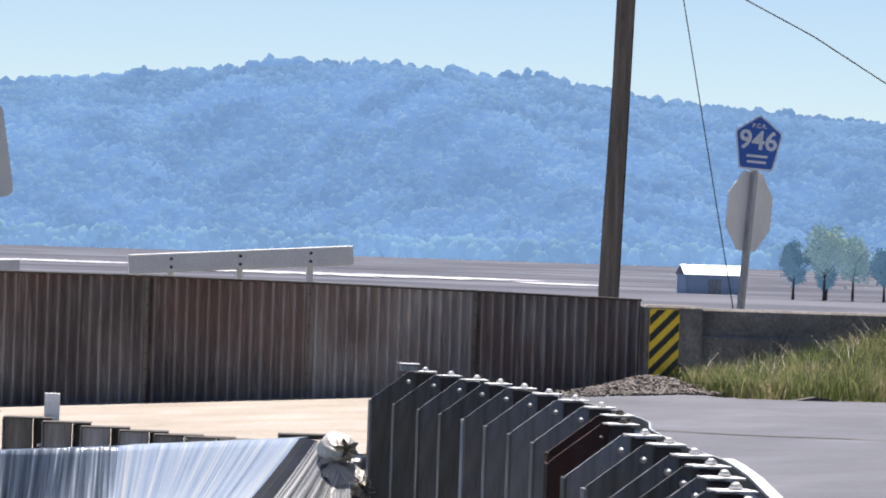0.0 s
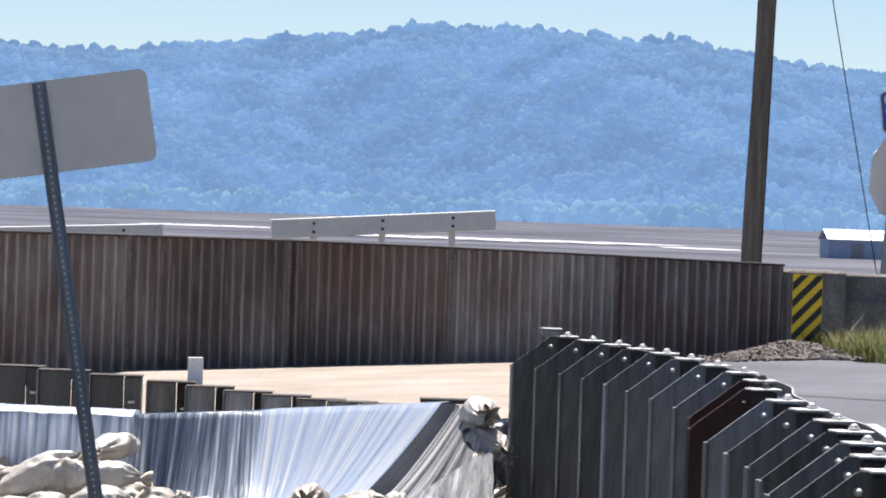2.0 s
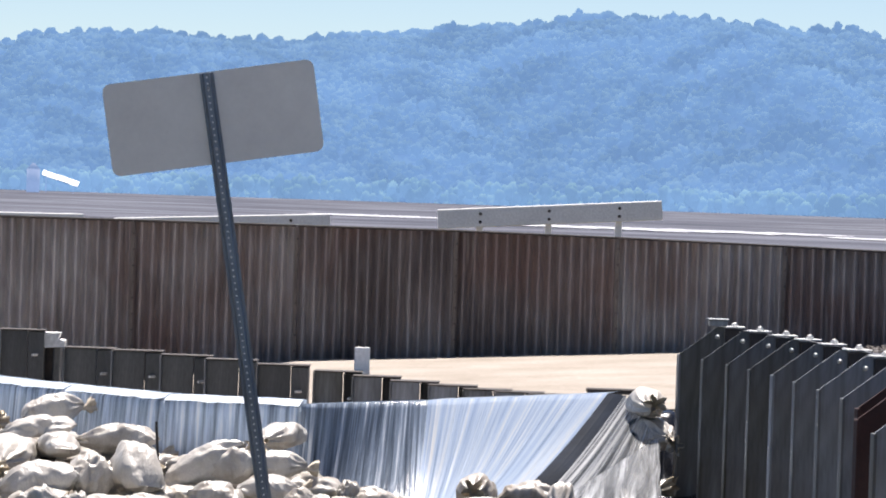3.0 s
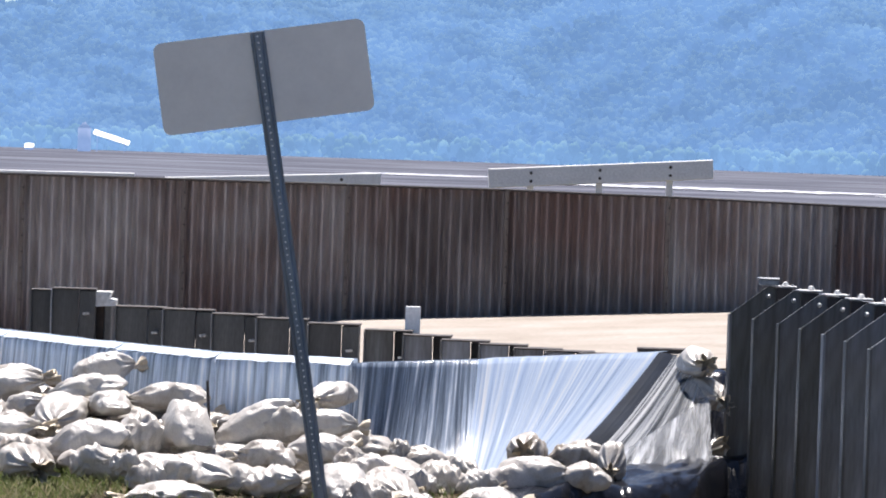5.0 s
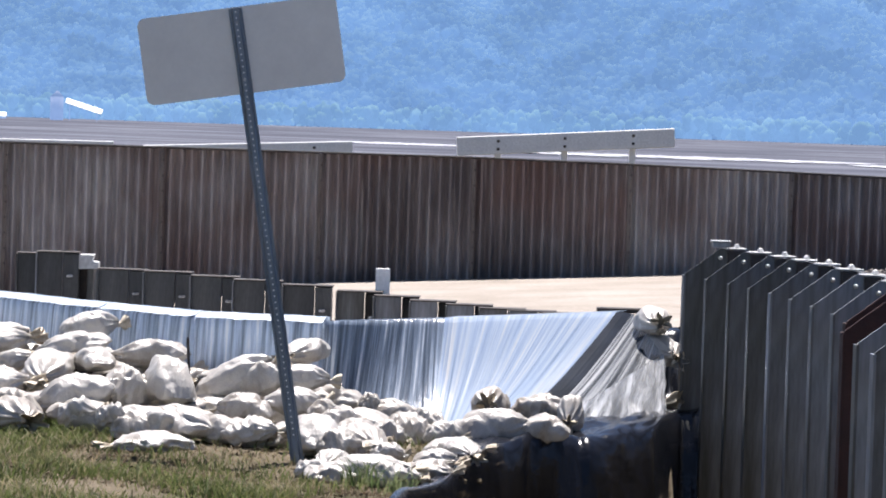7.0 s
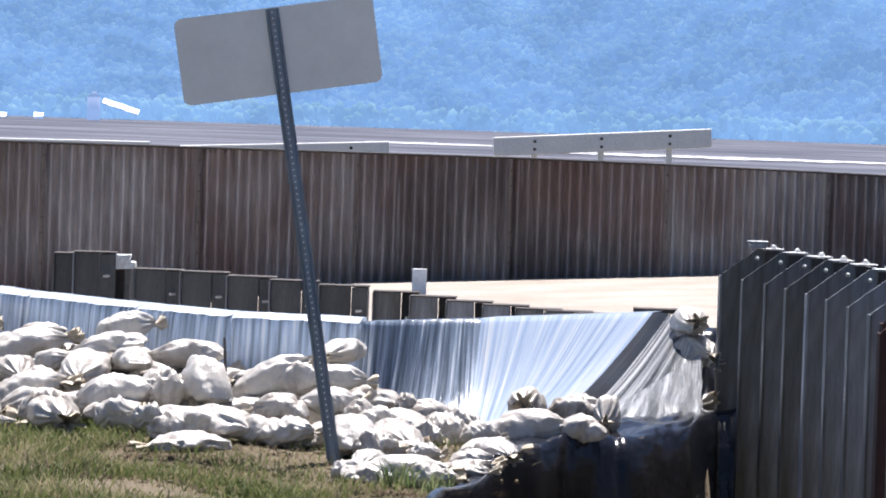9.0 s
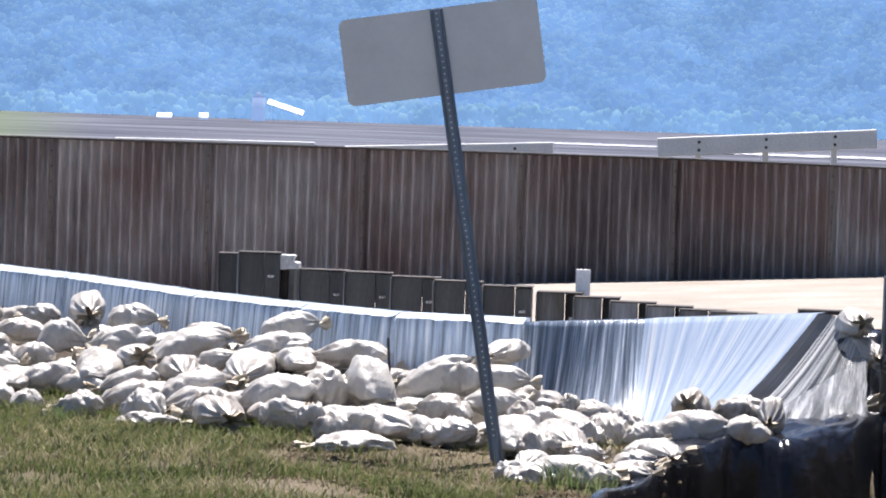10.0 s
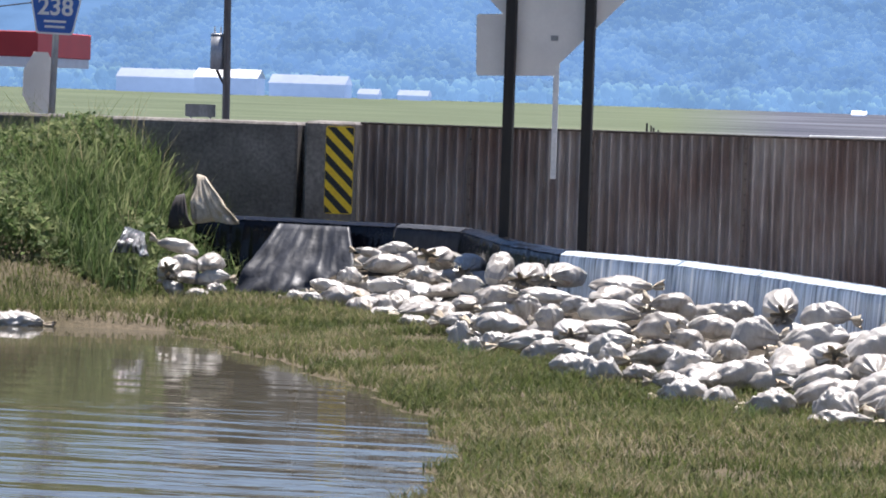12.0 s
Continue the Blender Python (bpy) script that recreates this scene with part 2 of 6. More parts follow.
M_FILM_MILKY = clear_film("milky_clear_film", (7, 1.2, 1), [(0.36, (0.22, 0.23, 0.24)), (0.5, (0.42, 0.43, 0.44)), (0.64, (0.85, 0.87, 0.9))], 0.4, 0.6, see_through=(0.7, 0.2))
M_DRAPE = clear_film("bunched_clear_film", (9, 1.5, 1), [(0.35, (0.05, 0.055, 0.06)), (0.5, (0.13, 0.14, 0.15)), (0.58, (0.27, 0.285, 0.3)), (0.68, (0.75, 0.77, 0.8))], 0.2)


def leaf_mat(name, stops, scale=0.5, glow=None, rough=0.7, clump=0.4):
    """Foliage or grass: colour varies by blade or clump. glow: blue haze put in as emission on far things."""
    m = bpy.data.materials.new(name)
    m.use_nodes = True
    n, li = m.node_tree.nodes, m.node_tree.links
    b = n["Principled BSDF"]
    geo = n.new("ShaderNodeNewGeometry")
    a = n.new("ShaderNodeTexNoise")
    a.inputs["Scale"].default_value, a.inputs["Detail"].default_value = scale, 5
    li.new(geo.outputs["Position"], a.inputs["Vector"])
    mx = n.new("ShaderNodeMath")
    mx.operation = "MULTIPLY_ADD"
    mx.inputs[1].default_value = clump
    li.new(geo.outputs["Random Per Island"], mx.inputs[0])
    off = n.new("ShaderNodeMath")
    off.operation = "SUBTRACT"
    off.inputs[1].default_value = clump / 2
    li.new(a.outputs["Fac"], off.inputs[0])
    li.new(off.outputs[0], mx.inputs[2])
    leafy = n.new("ShaderNodeTexNoise")
    leafy.inputs["Scale"].default_value, leafy.inputs["Detail"].default_value = scale * 14, 5
    li.new(geo.outputs["Position"], leafy.inputs["Vector"])
    both = n.new("ShaderNodeMath")
    both.operation = "MULTIPLY_ADD"
    both.inputs[1].default_value = 0.3
    li.new(leafy.outputs["Fac"], both.inputs[0])
    li.new(mx.outputs[0], both.inputs[2])
    mx = n.new("ShaderNodeMath")
    mx.operation = "SUBTRACT"
    mx.inputs[1].default_value = 0.15
    li.new(both.outputs[0], mx.inputs[0])
    r = ramp_node(m.node_tree, stops)
    li.new(mx.outputs[0], r.inputs[0])
    li.new(r.outputs[0], b.inputs["Base Color"])
    b.inputs["Roughness"].default_value = rough
    b.inputs["Specular IOR Level"].default_value = 0.0 if glow else 0.25
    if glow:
        # the haze glow varies by clump and in broad patches, for shaded ravines
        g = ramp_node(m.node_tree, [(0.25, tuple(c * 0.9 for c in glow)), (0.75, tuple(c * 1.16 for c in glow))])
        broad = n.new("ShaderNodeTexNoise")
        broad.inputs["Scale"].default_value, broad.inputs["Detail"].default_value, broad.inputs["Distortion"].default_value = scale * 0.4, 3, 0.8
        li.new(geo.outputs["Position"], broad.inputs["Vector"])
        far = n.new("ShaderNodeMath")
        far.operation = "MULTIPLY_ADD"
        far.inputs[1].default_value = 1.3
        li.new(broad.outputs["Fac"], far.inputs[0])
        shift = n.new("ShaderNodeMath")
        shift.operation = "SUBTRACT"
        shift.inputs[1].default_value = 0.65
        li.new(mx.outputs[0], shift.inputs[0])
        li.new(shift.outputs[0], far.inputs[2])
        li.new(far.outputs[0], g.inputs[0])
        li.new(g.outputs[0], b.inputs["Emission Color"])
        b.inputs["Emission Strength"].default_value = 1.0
    else:
        tr = n.new("ShaderNodeBsdfTranslucent")
        li.new(r.outputs[0], tr.inputs["Color"])
        mix = n.new("ShaderNodeMixShader")
        mix.inputs[0].default_value = 0.5
        li.new(b.outputs[0], mix.inputs[1])
        li.new(tr.outputs[0], mix.inputs[2])
        li.new(mix.outputs[0], n["Material Output"].inputs["Surface"])
    return m


M_GRASS = leaf_mat("short_grass", [(0.25, (0.055, 0.076, 0.022)), (0.48, (0.11, 0.135, 0.045)), (0.62, (0.175, 0.162, 0.08)), (0.84, (0.38, 0.325, 0.21))], 1.3)
M_WEED = leaf_mat("tall_green_weeds", [(0.25, (0.036, 0.066, 0.02)), (0.5, (0.115, 0.165, 0.062)), (0.75, (0.26, 0.285, 0.14))], 1.2)
M_WEED_DRY = leaf_mat("tall_yellow_grass", [(0.25, (0.06, 0.095, 0.028)), (0.5, (0.135, 0.165, 0.058)), (0.75, (0.34, 0.29, 0.18))], 1.2)
# these far leaves and slopes emit blue light that stands for haze
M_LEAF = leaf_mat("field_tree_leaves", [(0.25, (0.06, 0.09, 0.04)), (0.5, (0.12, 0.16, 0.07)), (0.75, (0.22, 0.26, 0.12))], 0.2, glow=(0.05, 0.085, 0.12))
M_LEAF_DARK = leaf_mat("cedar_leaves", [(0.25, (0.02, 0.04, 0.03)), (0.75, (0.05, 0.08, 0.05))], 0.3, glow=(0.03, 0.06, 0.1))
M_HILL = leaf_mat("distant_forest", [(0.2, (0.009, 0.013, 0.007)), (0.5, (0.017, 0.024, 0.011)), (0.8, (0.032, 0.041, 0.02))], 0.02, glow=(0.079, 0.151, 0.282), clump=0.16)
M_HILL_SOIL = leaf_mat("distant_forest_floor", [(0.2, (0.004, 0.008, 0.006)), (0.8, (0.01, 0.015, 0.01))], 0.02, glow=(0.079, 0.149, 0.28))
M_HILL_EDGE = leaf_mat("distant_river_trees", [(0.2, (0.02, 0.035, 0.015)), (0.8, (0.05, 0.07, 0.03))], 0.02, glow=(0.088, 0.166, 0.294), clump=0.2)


# ---- helpers for building ----
def mesh_np(name, verts, faces, material, smooth=False):
    me = bpy.data.meshes.new(name)
    me.from_pydata([tuple(v) for v in verts], [], [tuple(f) for f in faces])
    me.materials.append(material)
    if smooth:
        me.polygons.foreach_set("use_smooth", [True] * len(me.polygons))
    me.update()
    return me


def finish(bm, name, material, smooth=False):
    bmesh.ops.recalc_face_normals(bm, faces=bm.faces)
    me = bpy.data.meshes.new(name)
    bm.to_mesh(me)
    bm.free()
    me.materials.append(material)
    if smooth:
        me.polygons.foreach_set("use_smooth", [True] * len(me.polygons))
    return me


def part(name, bm, material, parent, label="", smooth=False):
    me = bm if isinstance(bm, bpy.types.Mesh) else finish(bm, name, material, smooth)
    ob = new(name, me)
    ob.parent = parent
    if label:
        ob["label"] = label
    return ob


def thing(name, bm, material, label, category, group="", kind="", m=None, smooth=False):
    me = bm if isinstance(bm, bpy.types.Mesh) or bm is None else finish(bm, name, material, smooth)
    ob = tagged(new(name, me), label, category, group, kind)
    if m is not None:
        ob.matrix_world = m
    return ob


def box(bm, lo, hi, bevel=0.0, m=None):
    """A box from corner to corner, its edges eased by bevel."""
    lo, hi = Vector(lo), Vector(hi)
    r = bmesh.ops.create_cube(bm, size=1)
    vs = r["verts"]
    for v in vs:
        v.co = Vector(((lo[i] + hi[i]) / 2 + v.co[i] * (hi[i] - lo[i]) for i in range(3)))
    if bevel:
        es = list({e for v in vs for e in v.link_edges})
        rb = bmesh.ops.bevel(bm, geom=es, offset=bevel, segments=1, affect="EDGES")
        vs = list({v for f in rb["faces"] for v in f.verts} | {v for v in vs if v.is_valid})
    if m is not None:
        bmesh.ops.transform(bm, matrix=m, verts=vs)
    return vs


def rod(bm, a, b, r0, r1=None, seg=10):
    """A round bar from a to b, tapering from r0 to r1."""
    a, b = Vector(a), Vector(b)
    r1 = r0 if r1 is None else r1
    d = b - a
    m = Matrix.Translation((a + b) / 2) @ d.to_track_quat("Z", "Y").to_matrix().to_4x4()
    return bmesh.ops.create_cone(bm, cap_ends=True, segments=seg, radius1=r0, radius2=r1, depth=d.length, matrix=m)["verts"]


def prism(bm, outline, depth, m=None):
    """A flat outline in x and z given thickness along +y."""
    vs = [bm.verts.new((x, 0, z)) for x, z in outline]
    f = bm.faces.new(vs)
    r = bmesh.ops.extrude_face_region(bm, geom=[f])
    up = [g for g in r["geom"] if isinstance(g, bmesh.types.BMVert)]
    for v in up:
        v.co.y += depth
    if m is not None:
        bmesh.ops.transform(bm, matrix=m, verts=vs + up)
    return vs + up


def rounded(w, h, r, seg=5):
    """Outline of a rectangle with round corners, centred."""
    out = []
    for cx, cz, a0 in ((w / 2 - r, h / 2 - r, 0), (-w / 2 + r, h / 2 - r, 90), (-w / 2 + r, -h / 2 + r, 180), (w / 2 - r, -h / 2 + r, 270)):
        for i in range(seg + 1):
            a = radians(a0 + 90 * i / seg)
            out.append((cx + r * math.cos(a), cz + r * math.sin(a)))
    return out


def smooth01(x):
    x = np.clip(x, 0, 1)
    return x * x * (3 - 2 * x)


# ---- ground ----
# line of the sheeted barrier in plan, from the far abutment round to the steel posts
LINE = [(-10.6, 37.3), (-9.4, 37.0), (-8.3, 36.7), (-7.5, 36.2), (-6.7, 34.2), (-5.9, 32.9), (-4.64, 31.7), (-3.8, 30.6), (-2.5, 28.2),
        (-1.6, 27.0), (-0.88, 26.2), (0.05, 25.9), (1.0, 26.9), (2.46, 28.6)]
LX, LY = np.array([p[0] for p in LINE]), np.array([p[1] for p in LINE])
SHORE_Y = np.array([0, 5, 15, 19.6, 22.3, 24.5, 26.6, 29.0, 32.0])
SHORE_X = np.array([-3.2, -3.4, -4.0, -4.31, -4.63, -5.34, -6.24, -7.55, -9.4])
WATER_Z = -0.5
RAIL_Y = np.array([-20, 15.6, 17.9, 20.7, 23.6, 25.6, 27.45, 28.2])
RAIL_X = np.array([1.0, 2.95, 3.16, 3.37, 3.53, 3.46, 2.91, 2.6])

# upper edge of the ditch
RIM_X = np.array([0.1, 0.62, 1.0, 1.2, 1.45, 2.0, 2.35, 2.7, 6.0])
RIM_Y = np.array([17.5, 21.3, 23.2, 24.1, 24.6, 24.9, 25.4, 27.2, 27.4])


def behind_z(x):
    """The sandy apron and the road climb gently to the east."""
    return np.clip(np.where(x > 0, 0.052 * x, 0.16 * x), -0.5, 0.36)


def shore_x(y):
    """The pond's eastern edge, a little ragged."""
    return np.interp(y, SHORE_Y, SHORE_X) + 0.07 * np.sin(2.9 * y) + 0.05 * np.sin(6.7 * y + 1) + 0.03 * np.sin(13 * y)


def ground_z(x, y):
    x, y = np.asarray(x, float), np.asarray(y, float)
    ripple = 0.025 * np.sin(1.7 * x + 0.6 * y) * np.sin(1.1 * y - 0.5 * x) + 0.012 * np.sin(4.1 * x) * np.sin(3.7 * y + 1)
    sx = shore_x(y)
    d = np.minimum(np.where(y < 32.0, x - sx, 9), 9)
    land = WATER_Z + 0.12 * np.tanh(d / 1.6) + ripple * smooth01(d / 1.0)
    land = np.where(d < 0, WATER_Z + np.maximum(d * 0.25, -0.6), land)
    far_shore = smooth01((y - 31.6) / 0.8)
    land = np.where((x < -9.0) & (y > 31.6), WATER_Z - 0.1 + 0.22 * far_shore + ripple, land)
    # weedy bank that rises to the concrete wall
    bank = smooth01((-10.3 - x) / 1.6) * smooth01((y - 33.0) / 5.5)
    land = land + bank * 1.25
    # washed-out ditch beside the steel posts
    rx = np.interp(y, RAIL_Y, RAIL_X)
    ditch = smooth01((np.interp(x, RIM_X, RIM_Y) - y) / 0.55)
    land = land - 1.35 * ditch
    # trodden hollow round the leaning sign
    land = land - 0.1 * np.exp(-((x - 0.35) / 0.9) ** 2 - ((y - 22.4) / 1.3) ** 2)
    # raised ground behind the barrier and on the road side of the posts
    ly = np.interp(x, LX, LY)
    back = np.where((x > LX[0]) & (x < LX[-1]), smooth01((y - ly - 0.12) / 0.5), 0)
    back = np.maximum(back, smooth01((x - rx - 0.1) / 0.25) * (y < 28.6))
    back = np.maximum(back, np.where(x >= LX[-1], smooth01((y - 27.9) / 0.5), 0))
    z = land * (1 - back) + behind_z(x) * back
    z = z + 0.62 * smooth01((x - 7.0) / 3.6) * smooth01((y - 36.9) / 2.0) * (y <= 39.6)
    # beyond the wall the land falls to the flood plain
    fall = smooth01((y - 41) / 60)
    z = np.where(y > 39.6, (1 - fall) * 0.1 + fall * -4.0 + 3.4 * smooth01((y - 1250) / 850), z)
    side = smooth01((np.abs(x) - 30) / 60) * (y <= 39.6)
    near = smooth01((4 - y) / 6)
    z = z * (1 - near) + 0.05 * near
    return z * (1 - side) - 1.0 * side


def spread(lo, hi, step, out_lo, out_hi):
    mid = list(np.arange(lo, hi + step / 2, step))
    g, s = mid[-1], step
    while g < out_hi:
        s *= 1.35
        g += s
        mid.append(g)
    g, s = mid[0], step
    while g > out_lo:
        s *= 1.35
        g -= s
        mid.insert(0, g)
    return np.array(mid)


gx, gy = spread(-15, 12, 0.15, -4200, 4200), spread(12, 42, 0.15, -2500, 4400)
XX, YY = np.meshgrid(gx, gy)
ZZ = ground_z(XX, YY)
nx, ny = len(gx), len(gy)
idx = np.arange(nx * ny).reshape(ny, nx)
quads = np.stack([idx[:-1, :-1], idx[:-1, 1:], idx[1:, 1:], idx[1:, :-1]], -1).reshape(-1, 4)


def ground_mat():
    """Turf and mud in front, haze-tinted stubble and a green field on the plain, by place."""
    m = mat("turf_and_mud", [(0.3, (0.06, 0.055, 0.028)), (0.45, (0.1, 0.083, 0.052)), (0.62, (0.13, 0.106, 0.074)), (0.82, (0.165, 0.138, 0.102))], scale=0.8,
            rough=0.95, fine=22, fine_amount=0.4, bump=0.8, bump_scale=25, bump_dist=0.03, space="world", spec=0.1)
    n, li = m.node_tree.nodes, m.node_tree.links
    b = n["Principled BSDF"]
    near = b.inputs["Base Color"].links[0].from_socket
    geo = n.new("ShaderNodeNewGeometry")
    sep = n.new("ShaderNodeSeparateXYZ")
    li.new(geo.outputs["Position"], sep.inputs[0])
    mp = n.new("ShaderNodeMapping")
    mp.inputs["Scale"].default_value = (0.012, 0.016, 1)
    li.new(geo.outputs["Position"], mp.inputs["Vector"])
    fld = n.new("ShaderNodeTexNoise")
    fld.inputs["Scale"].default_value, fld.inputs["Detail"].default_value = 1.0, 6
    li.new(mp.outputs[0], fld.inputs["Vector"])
    # stubble stops shifted to blue-grey: distant haze put into the base colour
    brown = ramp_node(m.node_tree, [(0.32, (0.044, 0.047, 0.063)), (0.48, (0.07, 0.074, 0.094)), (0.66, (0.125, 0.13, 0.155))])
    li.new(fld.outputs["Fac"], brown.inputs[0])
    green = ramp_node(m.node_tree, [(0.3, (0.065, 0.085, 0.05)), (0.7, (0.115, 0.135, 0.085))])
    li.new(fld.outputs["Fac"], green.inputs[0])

    def step(socket, lo, hi):
        r = n.new("ShaderNodeMapRange")
        r.inputs[1].default_value, r.inputs[2].default_value = lo, hi
        li.new(socket, r.inputs[0])
        return r.outputs[0]

    def blend(fac, a, c):
        x = n.new("ShaderNodeMix")
        x.data_type = "RGBA"
        li.new(fac, x.inputs[0])
        li.new(a, x.inputs[6])
        li.new(c, x.inputs[7])
        return x.outputs[2]

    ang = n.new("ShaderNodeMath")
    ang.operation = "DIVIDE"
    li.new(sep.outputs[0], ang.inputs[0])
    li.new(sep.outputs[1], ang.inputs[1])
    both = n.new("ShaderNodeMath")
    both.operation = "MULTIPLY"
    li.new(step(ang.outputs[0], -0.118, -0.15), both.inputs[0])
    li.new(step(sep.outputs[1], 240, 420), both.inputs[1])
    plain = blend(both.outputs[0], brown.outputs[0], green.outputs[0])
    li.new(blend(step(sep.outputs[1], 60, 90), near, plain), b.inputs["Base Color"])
    return m


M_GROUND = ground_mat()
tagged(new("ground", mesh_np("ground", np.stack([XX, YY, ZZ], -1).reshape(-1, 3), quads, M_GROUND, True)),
       "grassy muddy ground running out to a haze-blue flood plain", "ground", kind="structure")


def overlay(name, x0, x1, y0, y1, step, lift, material, keep, label, category):
    """A skin of another surface laid on the ground where keep(x, y) holds."""
    xs, ys = np.arange(x0, x1, step), np.arange(y0, y1, step)
    X, Y = np.meshgrid(xs, ys)
    Z = ground_z(X, Y) + lift
    k = keep(X, Y)
    i = np.arange(X.size).reshape(X.shape)
    q = np.stack([i[:-1, :-1], i[:-1, 1:], i[1:, 1:], i[1:, :-1]], -1)[k[:-1, :-1] & k[1:, 1:] & k[:-1, 1:] & k[1:, :-1]]
    used = np.unique(q)
    ren = np.full(X.size, -1)
    ren[used] = np.arange(len(used))
    V = np.stack([X, Y, Z], -1).reshape(-1, 3)[used]
    return tagged(new(name, mesh_np(name, V, ren[q], material, True)), label, category, kind="structure")


def on_road(x, y):
    return (x > np.interp(y, RAIL_Y, RAIL_X) + 0.42) & (x > 4.4 + 0.25 * np.sin(y * 0.9)) & (y < 38.9 - 1.7 * smooth01((x - 6.6) / 0.9))


def on_sand(x, y):
    ly = np.interp(x, LX, LY, left=60, right=28.6)
    return (y > ly + 0.65) & (x > -6.5) & (x < 4.75 + 0.25 * np.sin(y * 0.9)) & (y < 39.1)


overlay("sand_apron", -6.6, 5.6, 25, 39.2, 0.12, 0.012, M_SAND, on_sand, "bright dry sand lying in front of the steel wall", "sand")
overlay("road", 3.2, 34, 4, 39.2, 0.2, 0.02, M_ASPHALT, on_road, "worn grey asphalt road beside the steel posts", "road")

# still brown pond
M_WATER = bpy.data.materials.new("brown_pond_water")
M_WATER.use_nodes = True
wt = M_WATER.node_tree
wb = wt.nodes["Principled BSDF"]
wb.inputs["Base Color"].default_value = (0.062, 0.055, 0.038, 1)
wb.inputs["Roughness"].default_value, wb.inputs["IOR"].default_value = 0.04, 1.33
wg = wt.nodes.new("ShaderNodeNewGeometry")
wm = wt.nodes.new("ShaderNodeMapping")
wm.inputs["Scale"].default_value = (0.28, 1.5, 1)
wt.links.new(wg.outputs["Position"], wm.inputs["Vector"])
wv = wt.nodes.new("ShaderNodeTexNoise")
wv.inputs["Scale"].default_value, wv.inputs["Detail"].default_value = 1.6, 3
wt.links.new(wm.outputs[0], wv.inputs["Vector"])
wu = wt.nodes.new("ShaderNodeBump")
wu.inputs["Distance"].default_value = 0.05
# the far end lies calmer in the lee of the bank
ws = wt.nodes.new("ShaderNodeSeparateXYZ")
wt.links.new(wg.outputs["Position"], ws.inputs[0])
wr = wt.nodes.new("ShaderNodeMapRange")
wr.inputs[1].default_value, wr.inputs[2].default_value = 21.0, 26.5
wr.inputs[3].default_value, wr.inputs[4].default_value = 0.5, 0.08
wt.links.new(ws.outputs[1], wr.inputs[0])
wt.links.new(wr.outputs[0], wu.inputs["Strength"])
wt.links.new(wv.outputs["Fac"], wu.inputs["Height"])
wt.links.new(wu.outputs[0], wb.inputs["Normal"])
tagged(new("water", mesh_np("water", [(-26, 2, WATER_Z), (-2.6, 2, WATER_Z), (-2.6, 33, WATER_Z), (-26, 33, WATER_Z)], [(0, 1, 2, 3)], M_WATER)),
       "still brown pond water with faint ripples", "water", kind="structure")

# flood water lying in long strips on the plain
# pale base colour stands for sky mirrored in the ripples
M_FLOOD = mat("sky_pale_water", [(0.3, (0.34, 0.35, 0.38)), (0.7, (0.55, 0.55, 0.58))], scale=0.01, rough=0.5, bump=0, spec=0.5)


def flood_strip(x0, x1, y0, y1, seed):
    rng = random.Random(seed)
    n = 110
    lo, hi = [], []
    for i in range(n + 1):
        f = i / n
        w = math.sin(math.pi * f) ** 0.4
        c = (y0 + y1) / 2 + rng.uniform(-0.1, 0.1) * (y1 - y0)
        h = (y1 - y0) / 2 * w * rng.uniform(0.35, 1.15) + 0.5
        x = x0 + (x1 - x0) * f
        lo.append((x, c - h, -3.8))
        hi.append((x, c + h, -3.8))
    vs = lo + hi
    fs = [(i, i + 1, n + 2 + i, n + 1 + i) for i in range(n)]
    tagged(new("water", mesh_np("flood_strip", vs, fs, M_FLOOD)), "strip of flood water on the plain, coloured pale like mirrored sky", "water", kind="structure")


flood_strip(2, 45, 1080, 1220, 1)
flood_strip(46, 136, 850, 970, 2)
flood_strip(118, 136, 770, 850, 3)


# ---- far backdrop: wooded bluff ----
RIDGE = [(-1400, 150), (-900, 150), (-500, 140), (-303, 124), (-273, 133), (-246, 123), (-238, 134), (-181, 137), (-107, 137), (-18, 134), (39, 143),
         (123, 153), (200, 162), (244, 166), (318, 167), (378, 162), (428, 159), (463, 160), (498, 154), (600, 144), (700, 139), (790, 135), (1400, 100)]
RX, RZ = np.array([p[0] for p in RIDGE], float), np.array([p[1] for p in RIDGE], float)


def hill_point(x, f):
    """A point of the slope: f is 0 at the foot and 1 on the ridge, past 1 behind it."""
    top = np.interp(x, RX, RZ) - 9
    gully = 0.3 * np.sin(x / 57 + 2.2 * f) + 0.18 * np.sin(x / 23 + 5 * f + 1)
    fc = np.clip(f, 0, 1)
    h = np.minimum(smooth01(fc) * (1 + gully * np.sin(np.pi * fc) * (1 - fc)), 1)
    y = 2480 + 720 * f + 60 * np.sin(x / 90)
    z = -4 + (top + 4) * h
    z = np.where(f > 1, top - (f - 1) * 60, z)
    return y, z


hx, hf = np.linspace(-1400, 1400, 141), np.linspace(-0.05, 1.3, 28)
HX, HF = np.meshgrid(hx, hf)
HY, HZ = hill_point(HX, HF)
hi_ = np.arange(HX.size).reshape(HX.shape)
hq = np.stack([hi_[:-1, :-1], hi_[:-1, 1:], hi_[1:, 1:], hi_[1:, :-1]], -1).reshape(-1, 4)
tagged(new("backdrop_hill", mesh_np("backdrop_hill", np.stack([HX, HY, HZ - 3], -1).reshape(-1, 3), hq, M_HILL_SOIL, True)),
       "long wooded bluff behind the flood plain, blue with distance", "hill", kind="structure")


